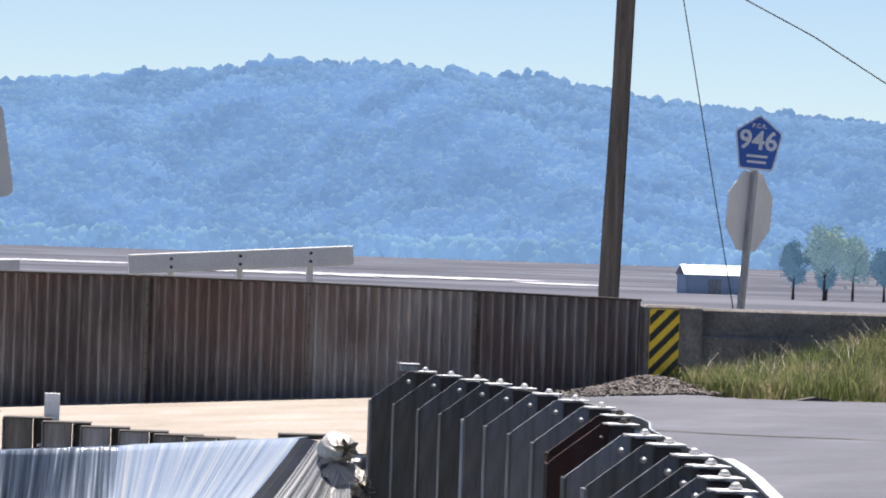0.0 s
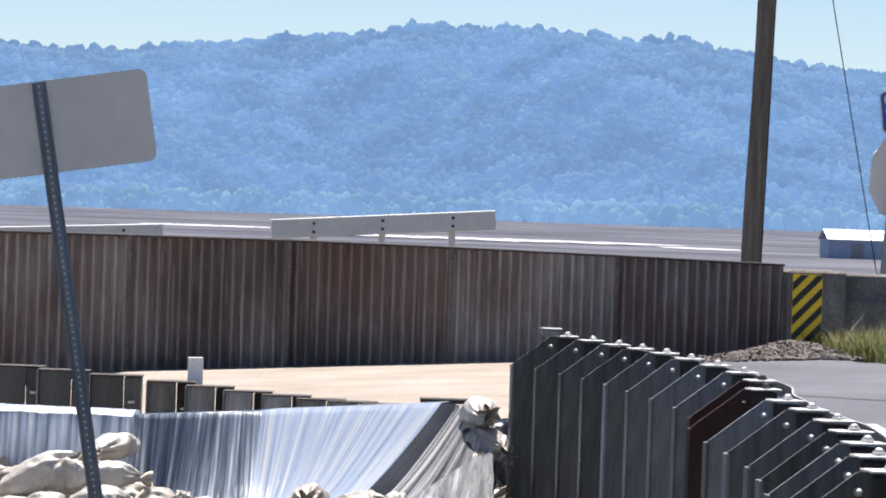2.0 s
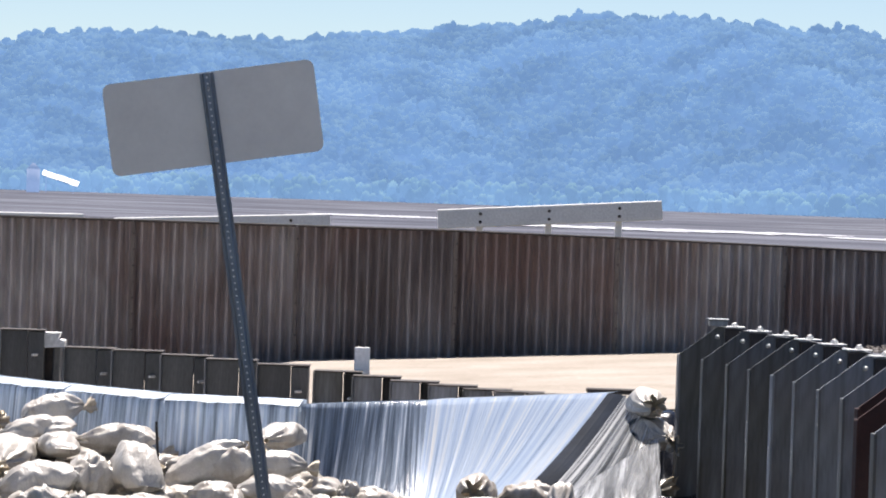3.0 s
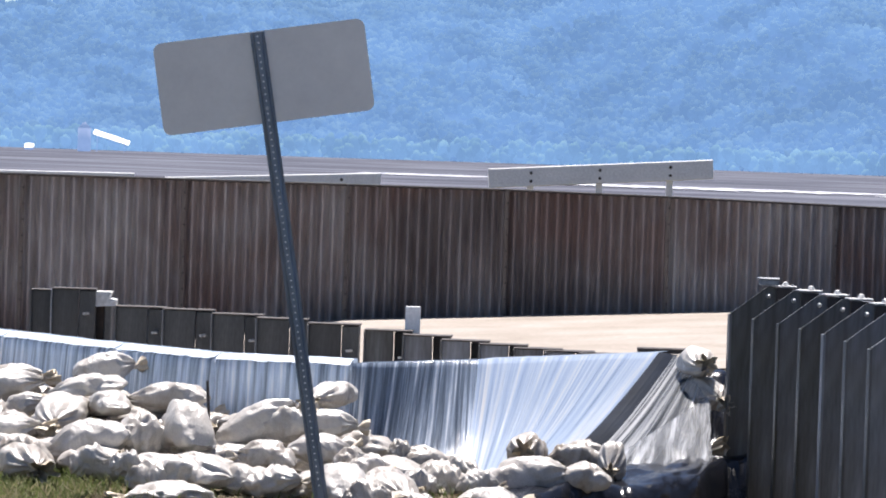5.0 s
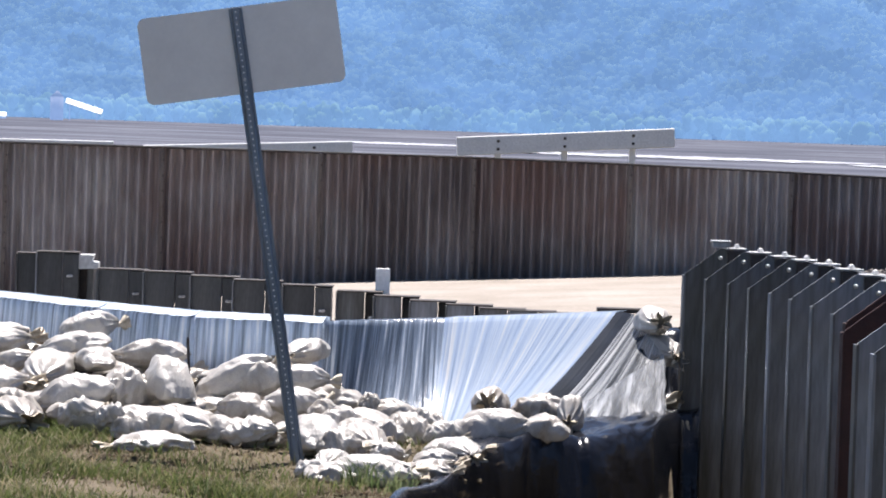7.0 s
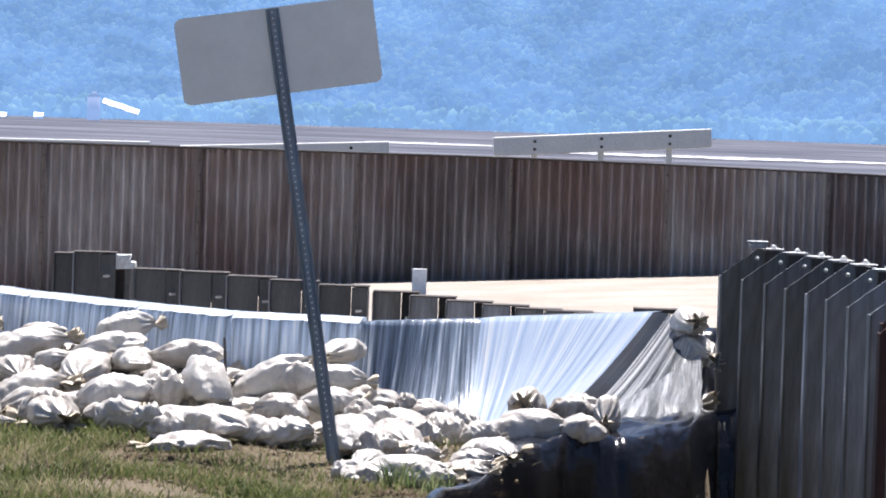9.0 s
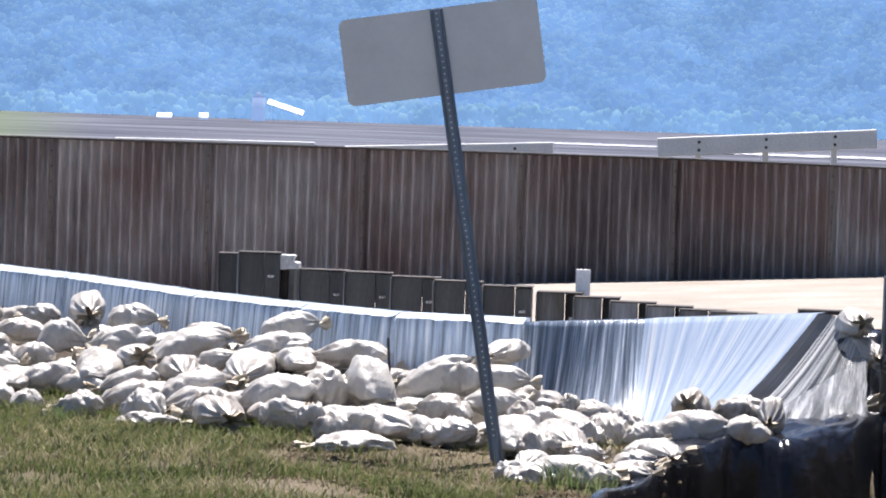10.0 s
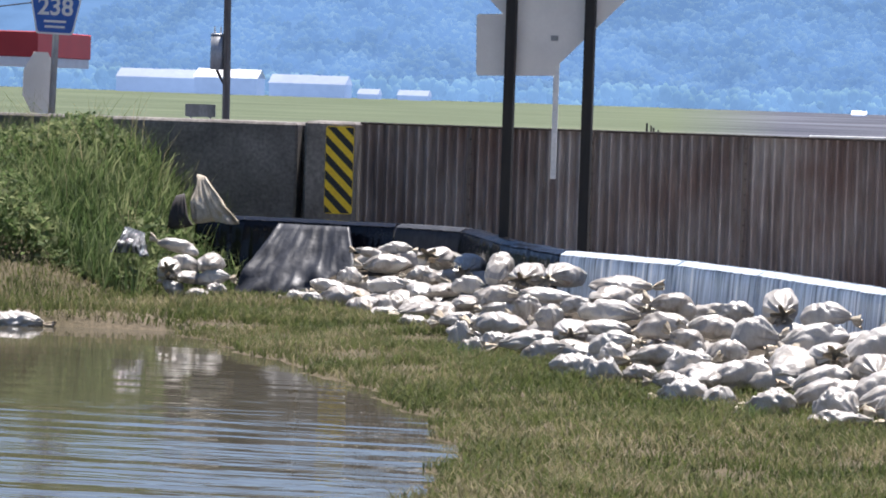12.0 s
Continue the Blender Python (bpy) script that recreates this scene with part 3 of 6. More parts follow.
def ball(sub):
    bm = bmesh.new()
    bmesh.ops.create_icosphere(bm, subdivisions=sub, radius=1)
    v = np.array([p.co[:] for p in bm.verts])
    f = np.array([[p.index for p in q.verts] for q in bm.faces])
    bm.free()
    return v, f


BV, BF = ball(2)


def clumps(centres, sizes, rng, rough=0.22, flat=0.8):
    """Uneven rounded leaf clumps: arrays of vertices and faces."""
    n = len(centres)
    k = rng.normal(1, rough, (n, len(BV)))
    sq = np.stack([np.ones(n), np.ones(n), rng.uniform(flat - 0.15, flat + 0.25, n)], -1)
    a = rng.uniform(0, 6.28, n)
    c, s = np.cos(a), np.sin(a)
    rot = np.zeros((n, 3, 3))
    rot[:, 0, 0], rot[:, 0, 1], rot[:, 1, 0], rot[:, 1, 1], rot[:, 2, 2] = c, -s, s, c, 1
    V = np.einsum("nij,vj->nvi", rot, BV) * k[..., None] * sq[:, None, :] * sizes[:, None, None] + centres[:, None, :]
    F = BF[None] + (np.arange(n) * len(BV))[:, None, None]
    return V.reshape(-1, 3), F.reshape(-1, 3)


rng = np.random.default_rng(5)
N = 24000
cx, cf = rng.uniform(-900, 900, N), rng.uniform(0.02, 1.02, N) ** 0.85
cy, cz = hill_point(cx, cf)
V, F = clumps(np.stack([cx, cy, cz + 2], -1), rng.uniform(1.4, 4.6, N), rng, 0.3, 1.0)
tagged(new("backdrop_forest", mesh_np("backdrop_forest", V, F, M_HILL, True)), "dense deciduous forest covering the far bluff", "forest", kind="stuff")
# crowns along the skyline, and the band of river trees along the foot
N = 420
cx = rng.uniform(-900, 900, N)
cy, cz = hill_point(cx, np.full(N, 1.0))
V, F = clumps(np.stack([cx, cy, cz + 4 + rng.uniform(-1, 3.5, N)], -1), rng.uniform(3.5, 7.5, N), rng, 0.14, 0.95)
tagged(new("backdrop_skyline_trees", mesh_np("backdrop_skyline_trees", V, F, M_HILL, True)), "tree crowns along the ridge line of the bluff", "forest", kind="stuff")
crown_x, crown_y, crown_z, crown_r = [], [], [], []
for x0, up, spread_x, count in ((126, 9, 9, 10), (244, 11, 5, 7), (463, 8, 8, 8), (60, 5, 16, 9), (320, 5, 18, 10), (640, 5, 16, 9), (-120, 5, 20, 10)):
    for _ in range(count):
        x = x0 + rng.normal(0, spread_x * 0.5)
        y, z = hill_point(np.array([x]), np.array([1.0]))
        crown_x.append(x), crown_y.append(y[0]), crown_z.append(z[0] + rng.uniform(2, up + 4)), crown_r.append(rng.uniform(2.5, 4.8))
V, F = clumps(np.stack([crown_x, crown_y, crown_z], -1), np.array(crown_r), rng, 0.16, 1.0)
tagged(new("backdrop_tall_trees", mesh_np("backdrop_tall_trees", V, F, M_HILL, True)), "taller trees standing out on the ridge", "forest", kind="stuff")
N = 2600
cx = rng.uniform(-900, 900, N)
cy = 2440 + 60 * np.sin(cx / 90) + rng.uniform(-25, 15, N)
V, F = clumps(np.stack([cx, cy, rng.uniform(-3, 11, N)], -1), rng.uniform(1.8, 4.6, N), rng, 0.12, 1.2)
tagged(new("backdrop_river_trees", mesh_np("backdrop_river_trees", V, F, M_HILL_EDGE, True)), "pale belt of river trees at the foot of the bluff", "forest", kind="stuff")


# ---- the flood wall ----
WALL_Y, WALL_TOP = 39.2, 1.385
PITCH, WAVES = 1.67, 15


def wall_top(x):
    """The upper edge sinks a little towards the east."""
    return float(np.interp(x, [-10, 1.6, 4.0, 6.8], [1.388, 1.388, 1.362, 1.3]))


def corrugated(x0, x1, z0, z1, waves):
    """A sheet of corrugated steel with thickness: rounded waves along x."""
    per, amp, th = 8, 0.036, 0.012
    n = waves * per
    bm = bmesh.new()
    rows = []
    for z in (z0, z1):
        for back in (0, th):
            row = []
            for i in range(n + 1):
                s = math.sin(2 * math.pi * i / per)
                s = math.copysign(abs(s) ** 0.75, s)
                x = x0 + (x1 - x0) * i / n
                row.append(bm.verts.new((x, s * amp + back, z if z == z0 else wall_top(x))))
            rows.append(row)
    f0, b0, f1, b1 = rows
    for i in range(n):
        for lo, hi in ((f0, f1), (b0, b1), (f0, b0), (f1, b1)):
            bm.faces.new((lo[i], lo[i + 1], hi[i + 1], hi[i]))
    for i in (0, n):
        bm.faces.new((f0[i], b0[i], b1[i], f1[i]))
    return bm


steel_wall = tagged(new("wall_steel"), "weathered corrugated steel flood wall with bolted seams", "wall", kind="structure")
steel_wall.location = (0, WALL_Y, 0)
edges = [-9.28, -8.05, -6.7, -5.04, -3.36, -1.7, -0.02, 1.62, 3.29, 5.02, 6.78]
for k, (a, b) in enumerate(zip(edges[:-1], edges[1:])):
    if b - a < 0.2:
        continue
    waves = max(3, round((b - a) / PITCH * WAVES))
    p = part("panel", corrugated(a + 0.004, b - 0.004, -0.7 if a < 4 else -0.1, WALL_TOP, waves), M_STEEL_OLD, steel_wall)
    p.location = (0, 0.012 * (k % 2), 0)
M_SEAM = mat("seam_steel", [(0.3, (0.08, 0.062, 0.055)), (0.7, (0.18, 0.15, 0.13))], scale=4, stretch=(2, 2, 0.4), rough=0.6)
for x in edges[1:-1]:
    bm = bmesh.new()
    box(bm, (x - 0.02, -0.05, -0.6), (x + 0.02, -0.042, wall_top(x) - 0.01), 0.003)
    strip = part("seam_strip", bm, M_SEAM, steel_wall)
    bm = bmesh.new()
    for i in range(8):
        rod(bm, (x + 0.01, -0.045, 0.1 + i * 0.165), (x + 0.01, -0.062, 0.1 + i * 0.165), 0.014, 0.011, 6)
    part("bolt_row", bm, M_DARK_STEEL, steel_wall)
for a, b in zip(edges[:-1], edges[1:]):
    bm = bmesh.new()
    box(bm, (0.002, -0.055, -0.012), (b - a - 0.002, 0.075, 0.012), 0.004,
        Matrix.Translation((a, 0, wall_top(a))) @ Matrix.Rotation(-math.atan2(wall_top(b) - wall_top(a), b - a), 4, "Y"))
    part("top_angle", bm, M_DARK_STEEL, steel_wall, "dark rusted steel angle along the top edge")


def concrete_block(name, x0, x1, y0, y1, z0, z1, label):
    bm = bmesh.new()
    box(bm, (x0, y0, z0), (x1, y1, z1), 0.025)
    bmesh.ops.subdivide_edges(bm, edges=bm.edges, cuts=3, use_grid_fill=True)
    for v in bm.verts:
        v.co += 0.008 * Vector(noise.noise_vector(v.co * 2.3))
    return thing(name, bm, M_CONCRETE, label, "wall", kind="structure", smooth=False)


concrete_block("pillar_east", 6.79, 7.4, 38.98, 39.75, -0.3, 1.255, "stained concrete pillar at the end of the steel wall")
concrete_block("wall_east", 7.4, 22, 39.2, 39.6, -0.3, 1.235, "low stained concrete flood wall above tall grass")
concrete_block("ledge_east", 7.4, 22, 39.12, 39.2, -0.3, 0.95, "concrete ledge along the foot of the wall")
concrete_block("pillar_west", -9.86, -9.29, 38.98, 39.75, -0.5, 1.395, "dark concrete pillar at the end of the steel wall")
concrete_block("wall_west", -30, -9.98, 39.12, 39.6, -0.5, 1.37, "dark concrete flood wall behind a weedy bank")
concrete_block("gap_filler", -9.98, -9.86, 39.35, 39.6, -0.5, 1.36, "recessed dark joint between pillar and wall")


def object_marker(cx, y, z0, z1, lean, label):
    """Yellow plate with slanting black bars."""
    w, h = 0.315, z1 - z0
    root = thing("object_marker", None, None, label, "road sign", "object markers")
    root.location = (cx, y, z0)
    bm = bmesh.new()
    prism(bm, [(x, z + h / 2) for x, z in rounded(w, h, 0.03)], 0.004)
    part("plate", bm, M_YELLOW, root)
    n = max(4, round(h / 0.19))
    pitch = h / n
    for i in range(-1, n + 2):
        base = i * pitch
        poly = [(-w / 2, base), (w / 2, base + lean * w), (w / 2, base + lean * w + pitch * 0.5), (-w / 2, base + pitch * 0.5)]
        for axis, lim, sign in ((1, 0.008, 1), (1, h - 0.008, -1)):
            out = []
            for j in range(len(poly)):
                p, q = poly[j - 1], poly[j]
                pin, qin = sign * (p[axis] - lim) >= 0, sign * (q[axis] - lim) >= 0
                if pin != qin:
                    f = (lim - p[axis]) / (q[axis] - p[axis])
                    out.append((p[0] + f * (q[0] - p[0]), p[1] + f * (q[1] - p[1])))
                if qin:
                    out.append(q)
            poly = out
            if len(poly) < 3:
                break
        if len(poly) < 3:
            continue
        bm = bmesh.new()
        prism(bm, [(x * 0.975, z) for x, z in poly], 0.002, Matrix.Translation((0, -0.003, 0)))
        part("black_bar", bm, M_BLACK, root)
    return root


object_marker(6.99, 38.965, 0.32, 1.215, 1.0, "yellow and black striped hazard plate on a concrete pillar")
object_marker(-9.46, 38.965, 0.39, 1.345, -0.95, "yellow and black hazard plate on the dark concrete pillar")


# white painted timber rails beyond the wall
def white_rail(x0, z0, x1, z1, h, posts, label):
    root = thing("white_rail", None, None, label, "guard rail", "white rails")
    root.location = (x0, 44.0, z0)
    run = Vector((x1 - x0, 0, z1 - z0))
    tilt = Matrix.Rotation(-math.atan2(run.z, run.x), 4, "Y")
    bm = bmesh.new()
    box(bm, (0, 0, -h), (run.length, 0.06, 0), 0.008, tilt)
    part("beam", bm, M_WHITE_PAINT, root)
    for px in posts:
        top = px * run.z / run.x
        bm = bmesh.new()
        box(bm, (px - 0.035, 0.062, -z0 - 0.2), (px + 0.035, 0.14, top - 0.03), 0.006)
        part("post", bm, M_WHITE_PAINT, root)
        for dz in (0.07, h - 0.06):
            bm = bmesh.new()
            rod(bm, (px, 0.002, top - dz), (px, -0.012, top - dz), 0.02, 0.016, 8)
            part("bolt", bm, M_DARK_STEEL, root)


white_rail(1.6, 1.59, 4.21, 1.78, 0.225, (0.5, 1.3, 2.12), "white painted guard rail board tilted above the wall")
white_rail(-2.15, 1.37, 0.35, 1.5, 0.2, (0.45, 2.05), "white painted guard rail board low behind the wall")
white_rail(-4.9, 1.385, -2.5, 1.405, 0.2, (0.4, 1.9), "white painted guard rail board low behind the wall")


# ---- sheeted barrier ----
def along(pts, s):
    """The point at length s along a plan line, and its direction."""
    for (ax, ay), (bx, by) in zip(pts[:-1], pts[1:]):
        d = math.hypot(bx - ax, by - ay)
        if s <= d or (bx, by) == tuple(pts[-1]):
            f = s / d
            return Vector((ax + f * (bx - ax), ay + f * (by - ay), 0)), Vector(((bx - ax) / d, (by - ay) / d, 0))
        s -= d


def length(pts):
    return sum(math.hypot(b[0] - a[0], b[1] - a[1]) for a, b in zip(pts[:-1], pts[1:]))


TOTAL = length(LINE)


def film_sheet(s0, s1, top0, top1, base, folds, slope, material, label, seed, edge, depth=0.17):
    """Plastic film hung over a plank wall: rounded top, front with running folds, plain back."""
    rng = random.Random(seed)
    n, rows = max(8, int((s1 - s0) / 0.022)), 12
    verts, uvs = [], []
    cols = rows + 4
    for i in range(n + 1):
        f = i / n
        s = s0 + (s1 - s0) * f
        p, d = along(LINE, s)
        out = Vector((d.y, -d.x, 0))
        top = top0 + (top1 - top0) * f + 0.006 * noise.noise(Vector((s * 3, seed, 0)))
        prof = [(-depth, base), (-depth, top + 0.03), (-depth * 0.5, top + 0.02), (-0.012, top - 0.012)]
        for j in range(rows):
            g = (j + 0.4) / (rows - 0.6)
            prof.append((slope * g, top + (base - top) * g))
        for j, (o, z) in enumerate(prof):
            w = 0.0
            if j >= 4:
                g = (j - 4) / (rows - 1)
                w = folds * min(1, 0.25 + g * 1.4) * (1.4 * noise.noise(Vector((s * 9, g * 0.5, seed))) + 1.1 * noise.noise(Vector((s * 23, g * 0.8, seed + 4)))
                                                 + 0.6 * noise.noise(Vector((s * 55, g, seed + 8))))
            q = p + out * (o + w)
            verts.append((q.x, q.y, z))
            uvs.append((s, z))
    faces = []
    for i in range(n):
        for j in range(cols):
            a, b = i * cols + j, i * cols + (j + 1) % cols
            faces.append((a, b, b + cols, a + cols))
    faces.append(tuple(range(cols))[::-1])
    faces.append(tuple(n * cols + j for j in range(cols)))
    me = mesh_np("plastic_sheeting", verts, faces, material, True)
    uv = me.uv_layers.new(name="UVMap")
    for lp in me.loops:
        uv.data[lp.index].uv = uvs[lp.vertex_index]
    sheet = tagged(new("plastic_sheeting", me), label, "plastic sheeting", "sheets over the barrier")
    # strip added along the top; on clear sheets its pale colour is sunlight
    vs, fs = [], []
    for i in range(n + 1):
        f = i / n
        s = s0 + (s1 - s0) * f
        p, d = along(LINE, s)
        out = Vector((d.y, -d.x, 0))
        z = top0 + (top1 - top0) * f + 0.006 * noise.noise(Vector((s * 3, seed, 0)))
        lip = 0.008 + 0.01 * noise.noise(Vector((s * 11, seed, 2)))
        for o, dz in ((-depth * 0.55, 0.03), (-depth * 0.4, 0.027), (-0.016, 0.002), (0.004, -lip), (-0.03, -lip), (-depth * 0.55, 0.0)):
            q = p + out * o
            vs.append((q.x, q.y, z + dz))
    fs = [(i * 6 + j, i * 6 + (j + 1) % 6, i * 6 + 6 + (j + 1) % 6, i * 6 + 6 + j) for i in range(n) for j in range(6)]
    fs += [tuple(range(6))[::-1], tuple(n * 6 + j for j in range(6))]
    part("folded_edge", mesh_np("folded_edge", vs, fs, edge), edge, sheet)
    return sheet


def s_at(i):
    return length(LINE[:i + 1]) if i else 0.0


CUTS = [(0, 2, 0.36, 0.36), (2, 3, 0.36, 0.36), (3, 5, 0.36, 0.31), (5, 6, 0.31, 0.31), (6, 7, 0.31, 0.3), (7, 8, 0.3, 0.3), (8, 9, 0.3, 0.3),
        (9, 10, 0.3, 0.3), (10, 11, 0.3, 0.3)]
for k, (i, j, a, b) in enumerate(CUTS):
    s0, s1 = s_at(i) + 0.012, s_at(j) - 0.012
    if k < 3:
        film_sheet(s0, s1, a, b, -0.4, 0.02, 0.12, M_BLACK_FILM if k != 1 else M_GREY_FILM, "black plastic sheeting draped over the barrier behind sandbags", k + 3, edge=M_BLACK_FILM if k != 1 else M_GREY_FILM)
    else:
        film_sheet(s0, s1, a, b, -0.42, 0.012, 0.06, M_FILM, "clear plastic sheeting stretched over the barrier behind sandbags", k + 3, edge=M_FILM_LIT_TOP)


def ruled_film(top, low, folds, pitch, material, label, seed, back=0.0, rows=26, step=0.012):
    """Film stretched from an upper edge to a lower one; creases run from edge to edge and bunch where the edges draw together."""
    T, B = np.array(top, float), np.array(low, float)
    run = np.concatenate([[0], np.cumsum(np.linalg.norm(np.diff(T, axis=0), axis=1))])
    n = max(12, int(run[-1] / step))
    us = np.linspace(0, run[-1], n + 1)
    verts, uvs = [], []
    for u in us:
        a, b = (Vector([float(np.interp(u, run, P[:, i])) for i in range(3)]) for P in (T, B))
        if back:
            verts.append(a + Vector((0.1, back, 0.004)))
            uvs.append((u, 0.1))
        for j in range(rows + 1):
            g = j / rows
            p = a.lerp(b, g)
            w = 0.6 - abs(noise.noise(Vector((u * pitch, g * 0.7, seed)))) * 1.6 + 0.5 * noise.noise(Vector((u * pitch * 2.7, g * 1.1, seed + 4)))
            sag = 0.1 * math.sin(math.pi * g)
            p += Vector((0.3, -1, 0.1)) * (folds * w * (0.15 + g) * (1.0 if g > 0.02 else 0.2)) + Vector((0, sag * 0.4, -sag))
            verts.append(p)
            uvs.append((u, -g))
    c = rows + 1 + (1 if back else 0)
    faces = [(i * c + j, i * c + j + 1, i * c + c + j + 1, i * c + c + j) for i in range(n) for j in range(c - 1)]
    me = mesh_np("plastic_sheeting", verts, faces, material, True)
    uv = me.uv_layers.new(name="UVMap")
    for lp in me.loops:
        uv.data[lp.index].uv = uvs[lp.vertex_index]
    return tagged(new("plastic_sheeting", me), label, "plastic sheeting", "sheets over the barrier")


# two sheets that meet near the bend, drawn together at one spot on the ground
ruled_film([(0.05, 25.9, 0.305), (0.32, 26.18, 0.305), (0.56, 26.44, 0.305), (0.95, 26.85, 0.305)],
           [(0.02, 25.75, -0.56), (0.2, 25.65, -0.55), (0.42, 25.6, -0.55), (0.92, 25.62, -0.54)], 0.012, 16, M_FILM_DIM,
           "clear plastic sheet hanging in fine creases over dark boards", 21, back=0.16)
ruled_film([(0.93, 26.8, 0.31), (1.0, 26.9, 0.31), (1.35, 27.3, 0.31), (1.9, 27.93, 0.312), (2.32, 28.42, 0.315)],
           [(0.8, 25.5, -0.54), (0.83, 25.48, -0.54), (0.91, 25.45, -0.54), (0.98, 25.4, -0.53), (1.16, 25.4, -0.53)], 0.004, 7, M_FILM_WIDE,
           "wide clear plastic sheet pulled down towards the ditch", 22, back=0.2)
# fold of the film with its shade put into the colour
ruled_film([(2.32, 28.4, 0.316), (2.37, 28.35, 0.316), (2.44, 28.2, 0.31)],
           [(1.14, 25.42, -0.52), (1.28, 25.5, -0.5), (1.4, 25.55, -0.49)], 0.02, 18, M_SHADE_FILM, "overlapping film fold at the barrier corner, coloured dark as shade", 23, step=0.006)
# dark sheet added behind, so no lit ground shows through the clear film
ruled_film([(2.3, 28.52, 0.3), (2.5, 28.3, 0.28), (2.6, 28.0, 0.2), (2.66, 27.8, 0.1)],
           [(1.1, 25.5, -0.53), (1.5, 25.45, -0.5), (2.1, 25.95, -0.5), (2.52, 26.5, -0.55)], 0.03, 5, M_SHADE_FILM, "dark backing sheet added under the clear film at the corner", 25)
ruled_film([(2.42, 28.2, 0.31), (2.5, 27.9, 0.24), (2.55, 27.6, 0.12), (2.62, 27.4, 0.0)],
           [(1.36, 25.5, -0.5), (1.7, 25.65, -0.46), (2.15, 26.1, -0.47), (2.52, 26.6, -0.5)], 0.05, 9, M_FILM_THIN,
           "bunched clear plastic gathered round the barrier corner", 24)


# ---- sandbags ----
def sandbag_mesh(seed, limp=False):
    """A filled woven bag of unit length: flat sewn end with two corners, plump belly, mouth end gathered in pleats. A limp one is crumpled."""
    rng = random.Random(seed)
    nu, nv = 48, 40
    L, W, H = 0.5, rng.uniform(0.25, 0.28), rng.uniform(0.19, 0.215)
    bend, droop = rng.uniform(-0.08, 0.08), rng.uniform(-0.02, 0.1)
    fat = rng.uniform(-0.35, 0.2)
    folds = [(rng.uniform(-0.8, 0.5), rng.uniform(-1.2, 1.2), rng.uniform(0.05, 0.1)) for _ in range(3)]
    verts = []
    for i in range(nu + 1):
        x = -math.cos(math.pi * i / nu)
        ax = abs(x)
        high = max(0.0, 1 - ax ** 3.2) ** 0.55 * (1 - 0.22 * (x - fat) ** 2)
        wide = max(0.0, 1 - ax ** 9) ** 0.4 * (1 - 0.1 * ax)
        if x > 0.35:
            k = ((x - 0.35) / 0.65) ** 1.5
            wide *= 1 - 0.82 * k
            high = high * (1 - 0.5 * k)
        wide, high = max(wide, 0.14 if x > 0 else 0.5), max(high, 0.13 if x > 0 else 0.05)
        for j in range(nv):
            a = 2 * math.pi * j / nv
            c, s = math.cos(a), math.sin(a)
            y = math.copysign(abs(c) ** 0.8, c) * W * wide
            z = math.copysign(abs(s) ** 0.85, s) * H * high
            if z < 0:
                z *= 0.8
            p = Vector((x * L + (0.03 * noise.noise(Vector((a * 1.5, seed, 1))) if ax > 0.8 else 0), y + bend * (1 - x * x), z - droop * (x * x - 0.3)))
            away = Vector((0, y, z * 1.5))
            away = away.normalized() if away.length > 1e-4 else Vector((0, 0, 0))
            pleat = 0.04 * math.sin(a * 10 + seed + 3 * noise.noise(Vector((a * 0.8, x * 2, seed)))) * max(0, (x - 0.05) / 0.95) ** 1.2
            tuck = 0.012 * math.sin(a * 5 + seed * 2) * max(0, (-x - 0.55) / 0.45)
            dent = -sum(0.016 * math.exp(-((x - cx + 0.4 * math.sin(a + cy)) / cw) ** 2) for cx, cy, cw in folds)
            big = noise.noise(Vector((x * 1.6, c * 1.2 + seed * 3.1, s * 1.2))) * 0.035
            pull = abs(noise.noise(Vector((x * 2.0 + c, a * 1.6 * (1 if x > 0 else 0.7), seed * 1.7)))) * -0.045
            if limp:
                big *= 2.2
                pull = (0.4 - abs(noise.noise(Vector((x * 2.6, c * 1.4 + x + seed, s * 1.4))))) * 0.13 + (0.4 - abs(noise.noise(Vector((x * 6, c * 3, s * 3 + seed))))) * 0.02
            p += away * (pleat + tuck + (dent + big + pull) * min(1, high * 1.6))
            verts.append(p)
    faces = [(i * nv + j, i * nv + (j + 1) % nv, (i + 1) * nv + (j + 1) % nv, (i + 1) * nv + j) for i in range(nu) for j in range(nv)]
    faces += [tuple(range(nv))[::-1], tuple(nu * nv + j for j in range(nv))]
    return mesh_np("sandbag", verts, faces, M_BAG, True)


def neck_mesh(seed):
    """The tied mouth: a crumpled frill that flares out from the knot."""
    rng = random.Random(seed * 7 + 1)
    nv, verts = 20, []
    droop = rng.uniform(-0.04, 0.05)
    rings = ((-0.02, 0.055), (0.012, 0.036), (0.06, 0.075), (0.13, 0.115), (0.19, 0.13))
    for k, (dx, r) in enumerate(rings):
        for j in range(nv):
            a = 2 * math.pi * j / nv
            rr = r * (1 + (0.5 * math.sin(a * 5 + seed + 0.4 * k) + rng.uniform(-0.15, 0.15)) * (k > 1))
            verts.append((0.5 + dx + rng.uniform(-0.012, 0.022) * (k > 2), math.cos(a) * rr, math.sin(a) * rr * 0.6 + droop * k * 0.5 - 0.03))
    faces = [(i * nv + j, i * nv + (j + 1) % nv, (i + 1) * nv + (j + 1) % nv, (i + 1) * nv + j) for i in range(len(rings) - 1) for j in range(nv)]
    faces += [tuple(range(nv))[::-1]]
    return mesh_np("tied_mouth", verts, faces, M_NECK, True)


BAGS = []
